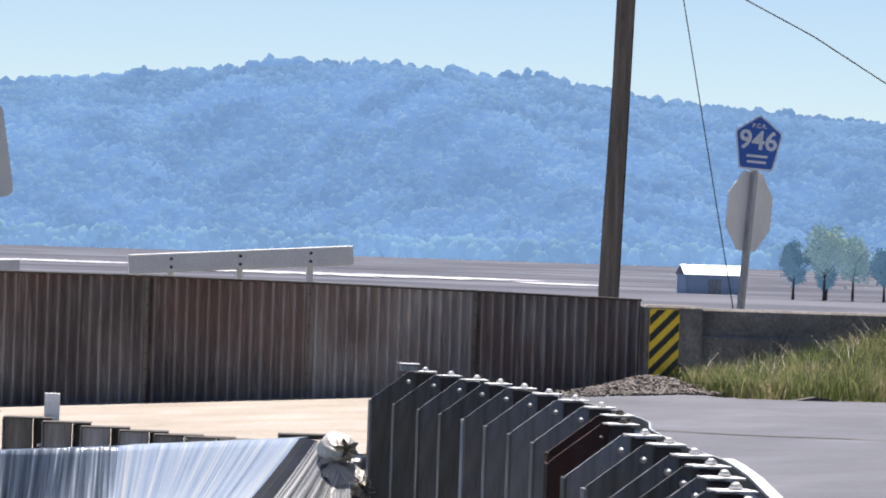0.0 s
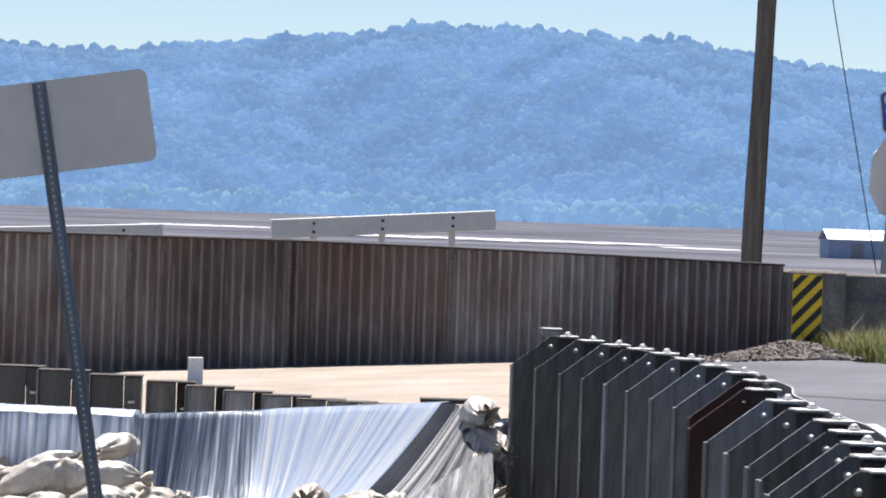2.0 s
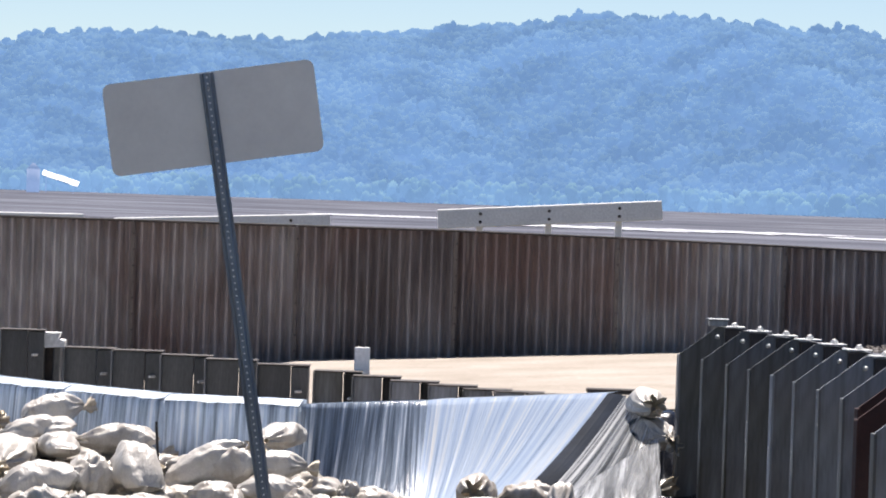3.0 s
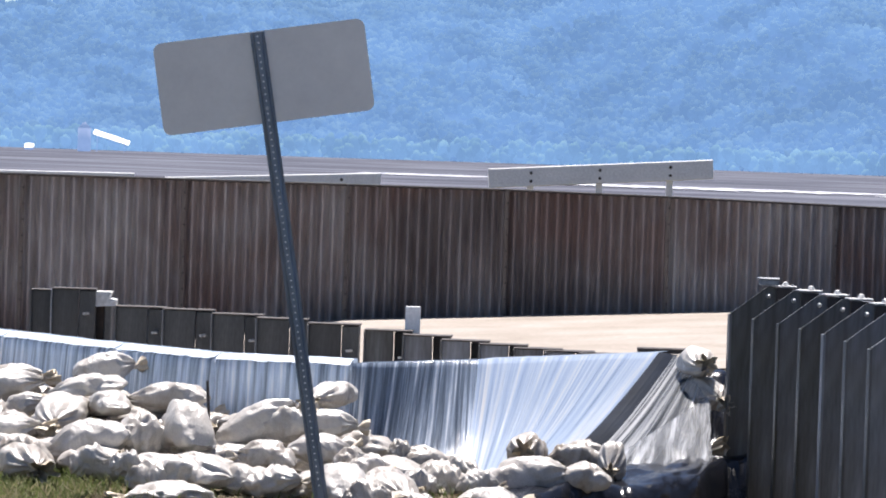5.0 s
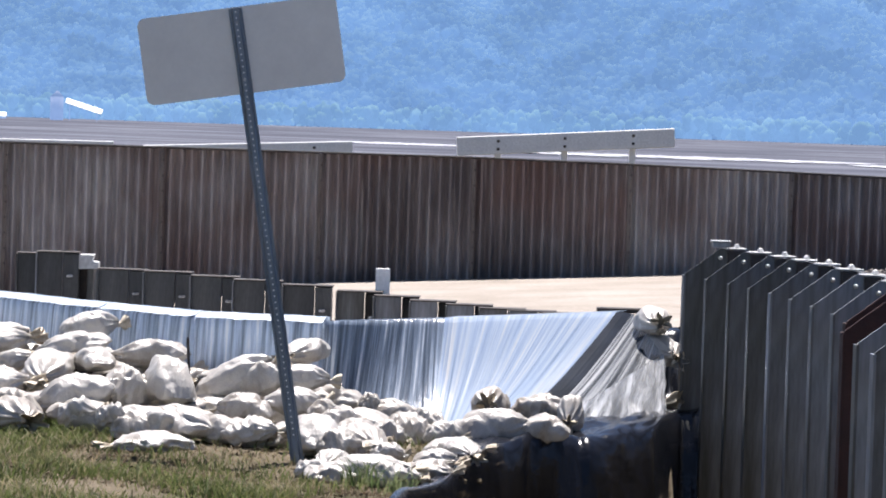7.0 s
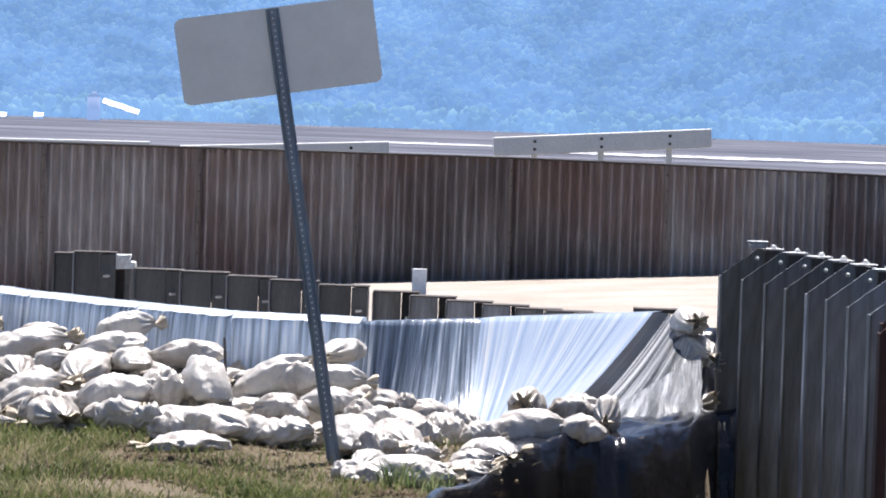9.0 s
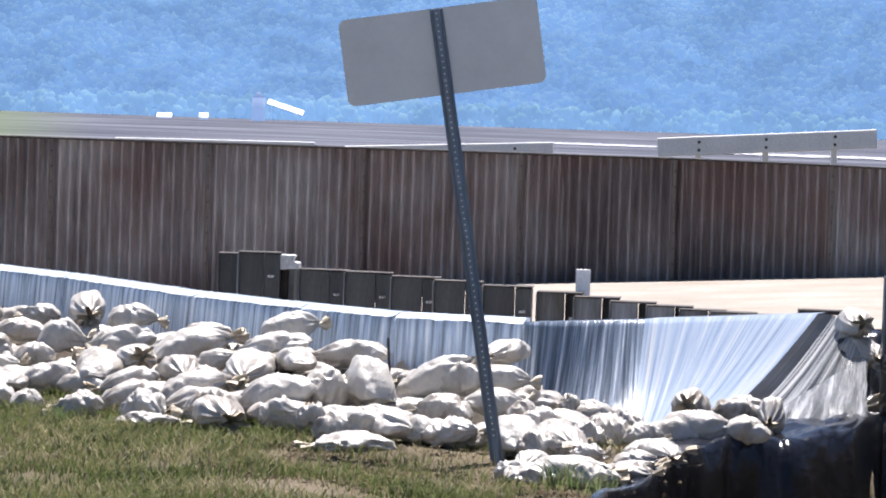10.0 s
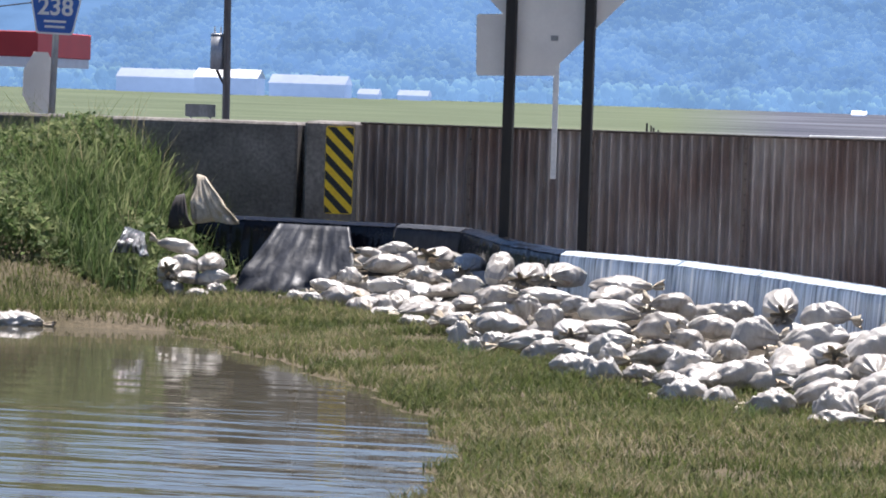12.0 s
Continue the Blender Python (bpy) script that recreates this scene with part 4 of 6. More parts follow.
for sd in range(14):
    ob = tagged(new("sandbag", sandbag_mesh(sd, sd > 8)), "half-empty crumpled white sandbag lying flat on others" if sd > 8 else "filled off-white woven sandbag in a slumped pile",
                "sandbag", "sandbags along the barrier")
    part("tied_mouth", neck_mesh(sd), M_NECK, ob, "frayed tan tied mouth of the bag")
    BAGS.append(ob)
used_proto = set()


def lay_bag(x, y, z, yaw, tilt, kind, long, high, roll=0.0):
    """One bag by its middle, heading, tilt, kind, length and height."""
    m = pose(x, y, max(z, float(ground_z(x, y)) + 0.36 * high), roll, tilt, yaw)
    ob = BAGS[kind]
    if kind not in used_proto:
        used_proto.add(kind)
        ob.matrix_world = m
    else:
        ob = copy_thing(ob, m)
    ob.scale = (long, long, max(0.3 * long, high / 0.37))
    return ob


rng_b = random.Random(11)
# the heap falls from its inner edge at the barrier to its outer foot
INNER = [(-8.9, 36.7), (-8.15, 36.5), (-7.5, 35.9), (-6.8, 34.1), (-6, 32.6), (-4.75, 31.4), (-3.9, 30.3), (-2.65, 28), (-1.7, 26.85), (-0.95, 25.95), (0, 25.6), (0.6, 25.7), (1.1, 25.5), (2, 25.7)]
OUTER = [(-8.9, 34.9), (-7.9, 34.2), (-7.2, 32.4), (-6.7, 31.3), (-5.85, 29.2), (-4.72, 27.3), (-3.7, 25.75), (-2.58, 24.45), (-1.6, 23.6), (-0.9, 23.2), (0.1, 22.4), (0.5, 21.9), (0.95, 23.6), (1.7, 24.6)]
INNER_Z = [0.3, 0.32, 0.2, 0.2, 0.2, 0.2, 0.2, 0.2, 0.2, 0.15, 0.12, -0.25, -0.25, -0.2]
FOOT_Z = [-0.36, -0.36, -0.36, -0.36, -0.36, -0.36, -0.36, -0.36, -0.36, -0.36, -0.42, -0.43, -0.4, -0.34]
STEPS = range(len(INNER))


def pile_at(u, f):
    """Place on the heap's surface: u counts along the edge points, f goes from the barrier to the foot."""
    x0, y0 = (float(np.interp(u, STEPS, [p[i] for p in INNER])) for i in (0, 1))
    x1, y1 = (float(np.interp(u, STEPS, [p[i] for p in OUTER])) for i in (0, 1))
    z0, z1 = float(np.interp(u, STEPS, INNER_Z)), float(np.interp(u, STEPS, FOOT_Z))
    return x0 + (x1 - x0) * f, y0 + (y1 - y0) * f, z0 + (z1 - z0) * f ** 0.8


# bags deep in the heap that carry the upper ones
u = 0.6
while u < 10.6:
    for f in (0.12, 0.4, 0.68):
        x, y, z = pile_at(u + rng_b.uniform(-0.1, 0.1), f + rng_b.uniform(-0.06, 0.06))
        lay_bag(x, y, z - 0.2, rng_b.choice((0, 180, 20, 160, 90)) + rng_b.uniform(-20, 20), rng_b.uniform(-10, 10), rng_b.randrange(9), rng_b.uniform(0.5, 0.6), rng_b.uniform(0.18, 0.23))
    u += 0.34
# the bags in view: x, y, z, heading, tilt, kind, length, height
# round the leaning sign and on the rim of the ditch
SIGN_A = [(-2.32, 26.98, 0.06, -12, -12, 1, 0.46, 0.19), (-1.65, 26.69, 0.16, 10, -12, 7, 0.43, 0.23), (-1.74, 26.31, 0.05, 165, 10, 1, 0.55, 0.18), (-1.86, 25.74, -0.08, -96, 7, 0, 0.66, 0.23),
          (-2.16, 25.51, -0.17, -12, 0, 8, 0.35, 0.20), (-1.60, 24.73, -0.19, 174, 14, 2, 0.55, 0.27), (-1.55, 24.21, -0.26, -17, -15, 9, 0.29, 0.15), (-1.56, 25.75, -0.02, 107, 5, 3, 0.50, 0.18),
          (-1.16, 25.73, 0.04, 165, 4, 4, 0.55, 0.23), (-0.98, 24.83, -0.11, 111, 0, 5, 0.56, 0.33), (-1.26, 24.80, -0.15, 24, 20, 11, 0.36, 0.23), (-2.01, 24.46, -0.29, 180, 0, 10, 0.40, 0.23)]
SIGN_B = [(-1.32, 24.05, -0.26, -2, 0, 9, 0.22, 0.13), (-0.87, 23.73, -0.28, 146, 2, 11, 0.57, 0.17), (-1.02, 23.27, -0.39, 204, 0, 13, 0.55, 0.11), (-1.15, 23.68, -0.31, -6, 0, 13, 0.31, 0.16),
          (-0.55, 24.97, -0.06, -9, -28, 7, 0.58, 0.25), (-0.39, 24.89, -0.06, 165, 15, 4, 0.38, 0.26), (-0.46, 24.08, -0.20, 169, -8, 0, 0.37, 0.21), (-0.08, 25.58, 0.10, -115, 3, 4, 0.50, 0.20),
          (-0.10, 24.95, -0.04, 1, 0, 7, 0.40, 0.19), (-0.14, 24.29, -0.15, 9, 0, 2, 0.39, 0.18), (-0.40, 23.49, -0.29, -30, -8, 10, 0.40, 0.14), (0.04, 23.34, -0.29, 97, -2, 5, 0.59, 0.22)]
SIGN_C = [(0.34, 23.43, -0.32, -76, -2, 8, 0.55, 0.19), (0.16, 23.87, -0.24, 28, 0, 9, 0.28, 0.15), (0.38, 25.00, -0.20, 15, 0, 11, 0.16, 0.11), (0.56, 25.06, -0.28, 12, 10, 3, 0.43, 0.19),
          (0.62, 24.23, -0.33, -12, 15, 10, 0.35, 0.19), (0.76, 24.74, -0.31, 177, 0, 9, 0.25, 0.16), (0.30, 22.38, -0.41, -6, -5, 1, 0.59, 0.18), (0.66, 22.59, -0.42, 17, -12, 4, 0.46, 0.13),
          (0.90, 23.65, -0.39, 10, -3, 5, 0.41, 0.12), (0.69, 22.49, -0.50, -12, -10, 11, 0.36, 0.12), (0.15, 22.31, -0.54, 19, 0, 12, 0.39, 0.11), (1.19, 24.52, -0.34, 16, -6, 1, 0.57, 0.25)]
SIGN_D = [(1.51, 24.59, -0.33, 171, 10, 3, 0.42, 0.21), (1.25, 25.53, -0.23, -102, -2, 2, 0.44, 0.24), (1.55, 25.50, -0.24, 185, 8, 11, 0.40, 0.15), (1.75, 25.25, -0.27, -93, -1, 5, 0.37, 0.26),
          (2.55, 27.75, 0.27, -86, 0, 3, 0.51, 0.22), (2.60, 27.75, 0.04, -67, -4, 0, 0.48, 0.26), (2.28, 27.35, -0.42, -20, 0, 2, 0.66, 0.25)]
# the middle of the slope
SLOPE_A = [(-5.07, 31.31, 0.12, 4, 0, 2, 0.54, 0.16), (-5.06, 30.91, 0.05, 64, 1, 3, 0.53, 0.16), (-4.98, 30.23, -0.05, -8, 0, 0, 0.52, 0.20), (-4.74, 30.42, 0.02, -71, -2, 6, 0.43, 0.15),
           (-4.41, 30.05, 0.04, 187, -8, 3, 0.39, 0.19), (-4.32, 29.01, -0.09, -1, 0, 3, 0.49, 0.24), (-4.87, 29.42, -0.14, -3, 0, 7, 0.41, 0.15), (-4.69, 28.63, -0.21, -20, -15, 6, 0.39, 0.19),
           (-4.56, 27.81, -0.27, 162, 30, 12, 0.26, 0.18), (-4.48, 27.06, -0.34, 0, 0, 9, 0.28, 0.17), (-4.17, 27.66, -0.22, 160, 8, 4, 0.48, 0.19), (-4.03, 28.25, -0.13, 169, -20, 3, 0.31, 0.17)]
SLOPE_B = [(-3.87, 27.16, -0.23, -6, -12, 11, 0.38, 0.16), (-4.20, 27.00, -0.30, -12, 0, 11, 0.27, 0.09), (-3.87, 26.38, -0.32, 183, -10, 6, 0.30, 0.15), (-3.64, 26.40, -0.29, 99, 5, 0, 0.45, 0.17),
           (-3.70, 25.74, -0.41, 172, 5, 12, 0.36, 0.17), (-3.38, 25.45, -0.35, 30, 10, 13, 0.26, 0.13), (-3.89, 28.69, -0.05, 198, 0, 2, 0.42, 0.19), (-3.81, 29.28, 0.05, 166, 0, 12, 0.31, 0.14),
           (-3.48, 27.98, -0.06, 13, -10, 5, 0.39, 0.26), (-3.63, 27.44, -0.16, 194, 10, 8, 0.35, 0.18), (-3.41, 29.07, 0.11, -81, 4, 4, 0.57, 0.31), (-2.96, 28.19, 0.11, -7, -5, 6, 0.39, 0.20)]
SLOPE_C = [(-2.96, 27.39, -0.03, 200, 10, 1, 0.53, 0.23), (-3.39, 26.43, -0.25, 196, 12, 4, 0.47, 0.24), (-3.03, 26.51, -0.18, 99, -5, 2, 0.66, 0.28), (-2.73, 26.56, -0.10, -81, -5, 2, 0.53, 0.20),
           (-2.97, 24.89, -0.36, 185, 8, 12, 0.35, 0.17), (-2.73, 25.82, -0.20, 199, 14, 3, 0.44, 0.16), (-2.66, 25.21, -0.27, 193, 14, 3, 0.46, 0.20), (-2.50, 24.74, -0.31, -34, 5, 11, 0.36, 0.19),
           (-2.43, 24.33, -0.37, -7, -3, 12, 0.43, 0.10), (-2.37, 26.81, 0.01, 17, -15, 8, 0.60, 0.22), (-2.40, 25.92, -0.13, -69, -3, 5, 0.55, 0.20), (-2.23, 25.35, -0.20, 14, -18, 8, 0.55, 0.20)]
SLOPE_D = [(-2.01, 24.41, -0.30, -67, 0, 7, 0.66, 0.25), (-2.15, 26.10, -0.07, -21, -20, 0, 0.34, 0.17)]
# the thin far end of the pile
FAR_A = [(-8.14, 36.12, 0.16, 9, 0, 1, 0.30, 0.12), (-8.42, 36.12, 0.10, 180, -10, 4, 0.31, 0.12), (-8.14, 35.68, 0.01, 185, 5, 2, 0.48, 0.19), (-8.46, 35.45, -0.11, -10, 0, 13, 0.26, 0.13),
         (-8.59, 35.20, -0.21, 18, 12, 4, 0.42, 0.15), (-8.90, 35.05, -0.31, 203, 0, 9, 0.26, 0.09), (-8.71, 34.93, -0.31, 172, 0, 11, 0.21, 0.09), (-7.93, 34.87, -0.16, -5, -5, 7, 0.42, 0.19),
         (-8.07, 34.46, -0.32, 16, -5, 6, 0.36, 0.13), (-8.08, 34.33, -0.42, -30, -5, 13, 0.31, 0.14), (-7.68, 33.83, -0.31, 181, 0, 12, 0.32, 0.19), (-7.59, 33.97, -0.23, -70, 5, 1, 0.42, 0.15)]
FAR_B = [(-7.44, 34.09, -0.15, 111, -3, 4, 0.54, 0.17), (-7.60, 34.88, -0.04, 175, 0, 13, 0.33, 0.13), (-7.53, 35.46, 0.09, -97, -4, 2, 0.65, 0.23), (-6.99, 34.29, 0.10, -90, -1, 8, 0.55, 0.19),
         (-7.25, 34.38, -0.02, 21, 0, 0, 0.34, 0.12), (-6.78, 33.14, -0.04, 9, 0, 0, 0.32, 0.19), (-7.06, 33.49, -0.11, 79, 2, 7, 0.52, 0.15), (-6.55, 33.31, 0.09, 96, 0, 8, 0.51, 0.33),
         (-6.10, 32.49, 0.10, -89, 0, 4, 0.62, 0.27), (-5.72, 32.15, 0.14, -105, -3, 0, 0.55, 0.22), (-6.25, 31.92, -0.06, 8, -15, 5, 0.35, 0.17), (-5.72, 31.34, -0.00, 182, -5, 7, 0.48, 0.15)]
FAR_C = [(-7.06, 32.75, -0.25, 192, 8, 4, 0.53, 0.15), (-6.63, 32.32, -0.15, 106, 3, 7, 0.46, 0.15), (-6.12, 31.31, -0.13, 175, 0, 4, 0.33, 0.13), (-5.83, 30.96, -0.09, 214, 20, 11, 0.26, 0.17),
         (-5.36, 30.75, -0.03, 164, 8, 1, 0.30, 0.14), (-7.07, 32.20, -0.35, 12, 5, 13, 0.31, 0.08), (-7.15, 32.23, -0.45, -15, 0, 11, 0.17, 0.08), (-7.69, 33.56, -0.46, 5, -10, 11, 0.32, 0.09),
         (-6.49, 31.43, -0.25, 188, 3, 1, 0.39, 0.14), (-5.96, 30.38, -0.21, 161, 3, 2, 0.50, 0.20), (-5.15, 29.40, -0.18, -81, -1, 4, 0.56, 0.22), (-6.27, 30.38, -0.34, 7, 0, 13, 0.23, 0.21)]
FAR_D = [(-6.00, 29.52, -0.41, 21, 0, 9, 0.23, 0.15), (-5.83, 29.71, -0.29, -22, -8, 12, 0.29, 0.11), (-5.50, 29.37, -0.26, 187, 8, 1, 0.50, 0.15), (-5.26, 28.75, -0.30, 11, -15, 1, 0.37, 0.18),
         (-4.78, 27.54, -0.34, 11, 5, 10, 0.42, 0.16), (-5.51, 30.32, -0.12, 205, 0, 12, 0.25, 0.17)]
# beside the weedy bank
BANK_A = [(-10.25, 35.49, 0.11, 197, -15, 3, 0.43, 0.15), (-10.25, 35.23, -0.13, -79, -2, 3, 0.48, 0.25), (-10.12, 35.31, -0.05, 11, 12, 8, 0.32, 0.16), (-9.85, 35.31, -0.04, 92, 0, 6, 0.46, 0.20),
          (-10.02, 35.17, -0.18, 84, 5, 4, 0.40, 0.15), (-9.79, 35.17, -0.17, -3, -8, 0, 0.34, 0.17), (-9.88, 34.96, -0.36, 158, 0, 13, 0.31, 0.09), (-9.73, 35.02, -0.29, 194, 20, 13, 0.24, 0.11),
          (-10.17, 35.06, -0.28, 173, -30, 12, 0.25, 0.12)]
# crumpled bags strewn round the sign
LOOSE = [(0.16, 23.09, -0.33, 9, -5, 12, 0.30, 0.16), (0.02, 22.45, -0.44, -13, 5, 9, 0.26, 0.12), (0.46, 23.05, -0.37, 4, -10, 11, 0.23, 0.11), (0.50, 22.10, -0.42, -26, -4, 12, 0.33, 0.13),
         (0.26, 23.71, -0.28, -103, 0, 6, 0.42, 0.15), (0.07, 23.96, -0.20, 30, -8, 13, 0.24, 0.14), (0.50, 23.98, -0.33, 23, 12, 12, 0.24, 0.15), (0.85, 24.17, -0.35, 14, -5, 10, 0.28, 0.16),
         (0.93, 23.37, -0.49, -69, 0, 1, 0.43, 0.14), (0.11, 22.65, -0.38, -105, 0, 5, 0.38, 0.12), (0.77, 23.12, -0.40, 0, -8, 6, 0.28, 0.12)]
for bags in (LOOSE, SIGN_A, SIGN_B, SIGN_C, SIGN_D, SLOPE_A, SLOPE_B, SLOPE_C, SLOPE_D, FAR_A, FAR_B, FAR_C, FAR_D, BANK_A):
    for bag in bags:
        lay_bag(*bag, roll=rng_b.uniform(-8, 8))
lay_bag(-10.75, 31.9, -0.47, 5, 0, 10, 0.55, 0.14)
# core of earth added under the bags; its dark colour shades the gaps
vs, fs = [], []
ns, mf = 80, 7
for i in range(ns + 1):
    for j in range(mf):
        x, y, z = pile_at(11 * i / ns, j / (mf - 1) * 0.9 + 0.03)
        vs.append((x, y, z - 0.2))
    for j in (mf - 1, 0):
        x, y, z = pile_at(11 * i / ns, j / (mf - 1) * 0.9 + 0.03)
        vs.append((x, y, -0.95))
cc = mf + 2
for i in range(ns):
    for j in range(cc):
        a, b = i * cc + j, i * cc + (j + 1) % cc
        fs.append((a, b, b + cc, a + cc))
fs += [tuple(range(cc))[::-1], tuple(ns * cc + j for j in range(cc))]
tagged(new("earth_fill", mesh_np("earth_fill", vs, fs, M_GAP_EARTH, True)), "earth core added under the sandbags, dark for shade in the gaps", "earth", kind="structure")


# ---- leaning sign seen from behind ----
def hole_strip_post(h, w):
    """A U-channel post: two flanges and a web, without its row of punched holes."""
    bm = bmesh.new()
    prof = [(-w / 2, 0), (-w / 2, 0.004), (-w * 0.28, 0.004), (-w * 0.16, -0.028), (w * 0.16, -0.028), (w * 0.28, 0.004), (w / 2, 0.004), (w / 2, 0),
            (w * 0.31, 0), (w * 0.19, -0.033), (-w * 0.19, -0.033), (-w * 0.31, 0)]
    lo = [bm.verts.new((x, y, 0)) for x, y in prof]
    hi = [bm.verts.new((x, y, h)) for x, y in prof]
    for i in range(len(prof)):
        j = (i + 1) % len(prof)
        bm.faces.new((lo[i], lo[j], hi[j], hi[i]))
    bm.faces.new(lo[::-1])
    bm.faces.new(hi)
    return bm


def leaning_sign():
    base = Vector((-0.075, 23.0, -0.55))
    top = Vector((-0.575, 23.0, 2.4))
    run = top - base
    root = thing("road_sign", None, None, "leaning blank sign back on a punched steel post", "road sign")
    root.matrix_world = Matrix.Translation(base) @ Matrix.Rotation(math.atan2(run.x, run.z), 4, "Y")
    part("post", hole_strip_post(run.length, 0.085), M_POST, root, "blue-grey galvanised channel post with punched holes")
    # white discs on the web stand for daylight through the punched holes
    bm = bmesh.new()
    rod(bm, (0, -0.031, 0), (0, -0.0345, 0), 0.0055, 0.0055, 8)
    hole = finish(bm, "hole", M_WHITE)
    z = 0.3
    while z < run.length - 0.02:
        part("hole", hole, M_WHITE, root).location = (0, 0, z)
        z += 0.0254 * 1.5
    bm = bmesh.new()
    c = Matrix.Translation((0.004, 0.012, run.length - 0.265)) @ Matrix.Rotation(radians(0.5), 4, "Y") @ Matrix.Rotation(radians(0), 4, "X")
    prism(bm, rounded(1.252, 0.545, 0.05), 0.004, c)
    part("sign_panel", bm, M_SIGN_BACK, root, "bare aluminium back of a rectangular sign")
    for dz in (0.09, 0.45):
        bm = bmesh.new()
        rod(bm, (0, -0.03, run.length - dz), (0, -0.045, run.length - dz), 0.011, 0.009, 6)
        part("bolt", bm, M_GALV, root)


leaning_sign()


# ---- steel plate posts along the road ----
def plate_post(h, material, top_material, cap_bolt):
    """Flat steel post with a cut corner, a channel behind it, a bracket on top and bolts."""
    root = tagged(new("steel_post"), "tall galvanised steel plate post with a cut corner and bolts", "post", "steel posts along the road")
    w, cut = 0.3, 0.2
    bm = bmesh.new()
    prism(bm, [(-w, -h), (0.02, -h), (0.02, 0), (-0.03, 0), (-w, -cut)], 0.012)
    part("plate", bm, material, root)
    bm = bmesh.new()
    box(bm, (-w - 0.006, -0.004, -h), (-w + 0.01, 0.07, -cut - 0.005), 0.003)
    part("edge_flange", bm, material, root)
    bm = bmesh.new()
    box(bm, (0.025, -0.02, -0.34), (0.15, 0.1, -0.015), 0.006)
    part("spacer_block", bm, M_DARK_STEEL, root, "dark rusty spacer block")
    bm = bmesh.new()
    box(bm, (0.01, -0.03, -0.004), (0.17, 0.11, 0.006), 0.002)
    part("top_plate", bm, top_material, root, "bright flat top plate")
    for a, b, r in (((-0.03, -0.002, -0.07), (-0.03, -0.03, -0.07), 0.017), ((-0.045, -0.002, -0.18), (-0.045, -0.022, -0.18), 0.012),
                    ((0.1, 0.03, 0.006), (0.1, 0.03, 0.034), 0.026)):
        bm = bmesh.new()
        mid = Vector(a).lerp(Vector(b), 0.45)
        rod(bm, a, mid, r, r * 0.95, 10)
        rod(bm, mid, b, r * 0.95, r * 0.4, 10)
        part("bolt", bm, cap_bolt, root, smooth=True)
    return root


POST_Y = np.array([13.5, 14.56, 15.7, 16.5, 17.5, 18.6, 20.2, 21.1, 22.0, 22.95, 23.85, 24.7, 25.4, 26.05, 26.75, 27.5])
POST_X = np.array([2.5, 2.66, 2.83, 2.93, 3.03, 3.06, 3.19, 3.35, 3.4, 3.4, 3.38, 3.35, 3.29, 3.22, 3.13, 3.04])


def rail_at(y):
    return float(np.interp(y, POST_Y, POST_X))


RAIL_TOP = 0.86
ys = [27.5, 26.75, 26.05, 25.4, 24.7, 23.85, 22.95, 22.0, 21.0, 19.95, 18.8, 18.0, 17.1, 16.3, 15.5, 14.7, 13.9]
grey = plate_post(2.3, M_PLATE, M_BRIGHT_STEEL, M_BRIGHT_STEEL)
red = plate_post(2.3, M_RUST, M_BRIGHT_STEEL, M_DARK_STEEL)
red["label"] = "tall dark red primed steel plate post with bolts"
placed = set()
for k, y in enumerate(ys):
    proto = red if k in (8, 9) else grey
    m = pose(rail_at(y), y, RAIL_TOP, 0, 0, 6)
    if proto.name not in placed:
        placed.add(proto.name)
        proto.matrix_world = m
    else:
        copy_thing(proto, m)
# the rail itself: a folded strip running on the road side of the posts
bm = bmesh.new()
pts = [Vector((rail_at(y) + 0.2, y, 0)) for y in np.linspace(27.2, 13.2, 60)]
prof = [(0.06, -0.03), (0.11, -0.12), (0.05, -0.2), (0.11, -0.28), (0.05, -0.34), (0.04, -0.34), (0.09, -0.28), (0.03, -0.2), (0.09, -0.12), (0.05, -0.03)]
rings = []
for p in pts:
    rings.append([bm.verts.new((p.x + a, p.y, RAIL_TOP + b)) for a, b in prof])
for r0, r1 in zip(rings[:-1], rings[1:]):
    for i in range(len(prof)):
        j = (i + 1) % len(prof)
        bm.faces.new((r0[i], r0[j], r1[j], r1[i]))
bm.faces.new(rings[0])
bm.faces.new(rings[-1][::-1])
guard = thing("guard_rail", bm, M_GALV, "curved galvanised guard rail bolted to steel posts", "guard rail")
bm = bmesh.new()
rings = []
for y in np.linspace(17.0, 13.2, 24):
    x = rail_at(y) + 0.2
    rings.append([bm.verts.new((x + a, y, RAIL_TOP + b)) for a, b in ((0, 0), (0.05, 0), (0.05, -0.012), (0, -0.012))])
for r0, r1 in zip(rings[:-1], rings[1:]):
    for i in range(4):
        bm.faces.new((r0[i], r0[(i + 1) % 4], r1[(i + 1) % 4], r1[i]))
bm.faces.new(rings[0])
bm.faces.new(rings[-1][::-1])
part("rail_cap", bm, M_BRIGHT_STEEL, guard, "bright narrow steel cap strip")
bm = bmesh.new()
box(bm, (2.93, 27.3, RAIL_TOP + 0.01), (3.06, 27.42, RAIL_TOP + 0.05), 0.006)
box(bm, (2.92, 27.29, RAIL_TOP + 0.05), (3.07, 27.43, RAIL_TOP + 0.065), 0.004)
thing("post_cap", bm, M_GALV, "small grey steel cap box on the first post", "cap")

# far guard rail posts behind the sheeting
M_GALV_DARK = mat("dull_weathered_steel", [(0.3, (0.038, 0.04, 0.041)), (0.7, (0.092, 0.096, 0.098))], scale=3, stretch=(2, 2, 0.4), rough=0.6, fine_amount=0.3, per_object=0.3)
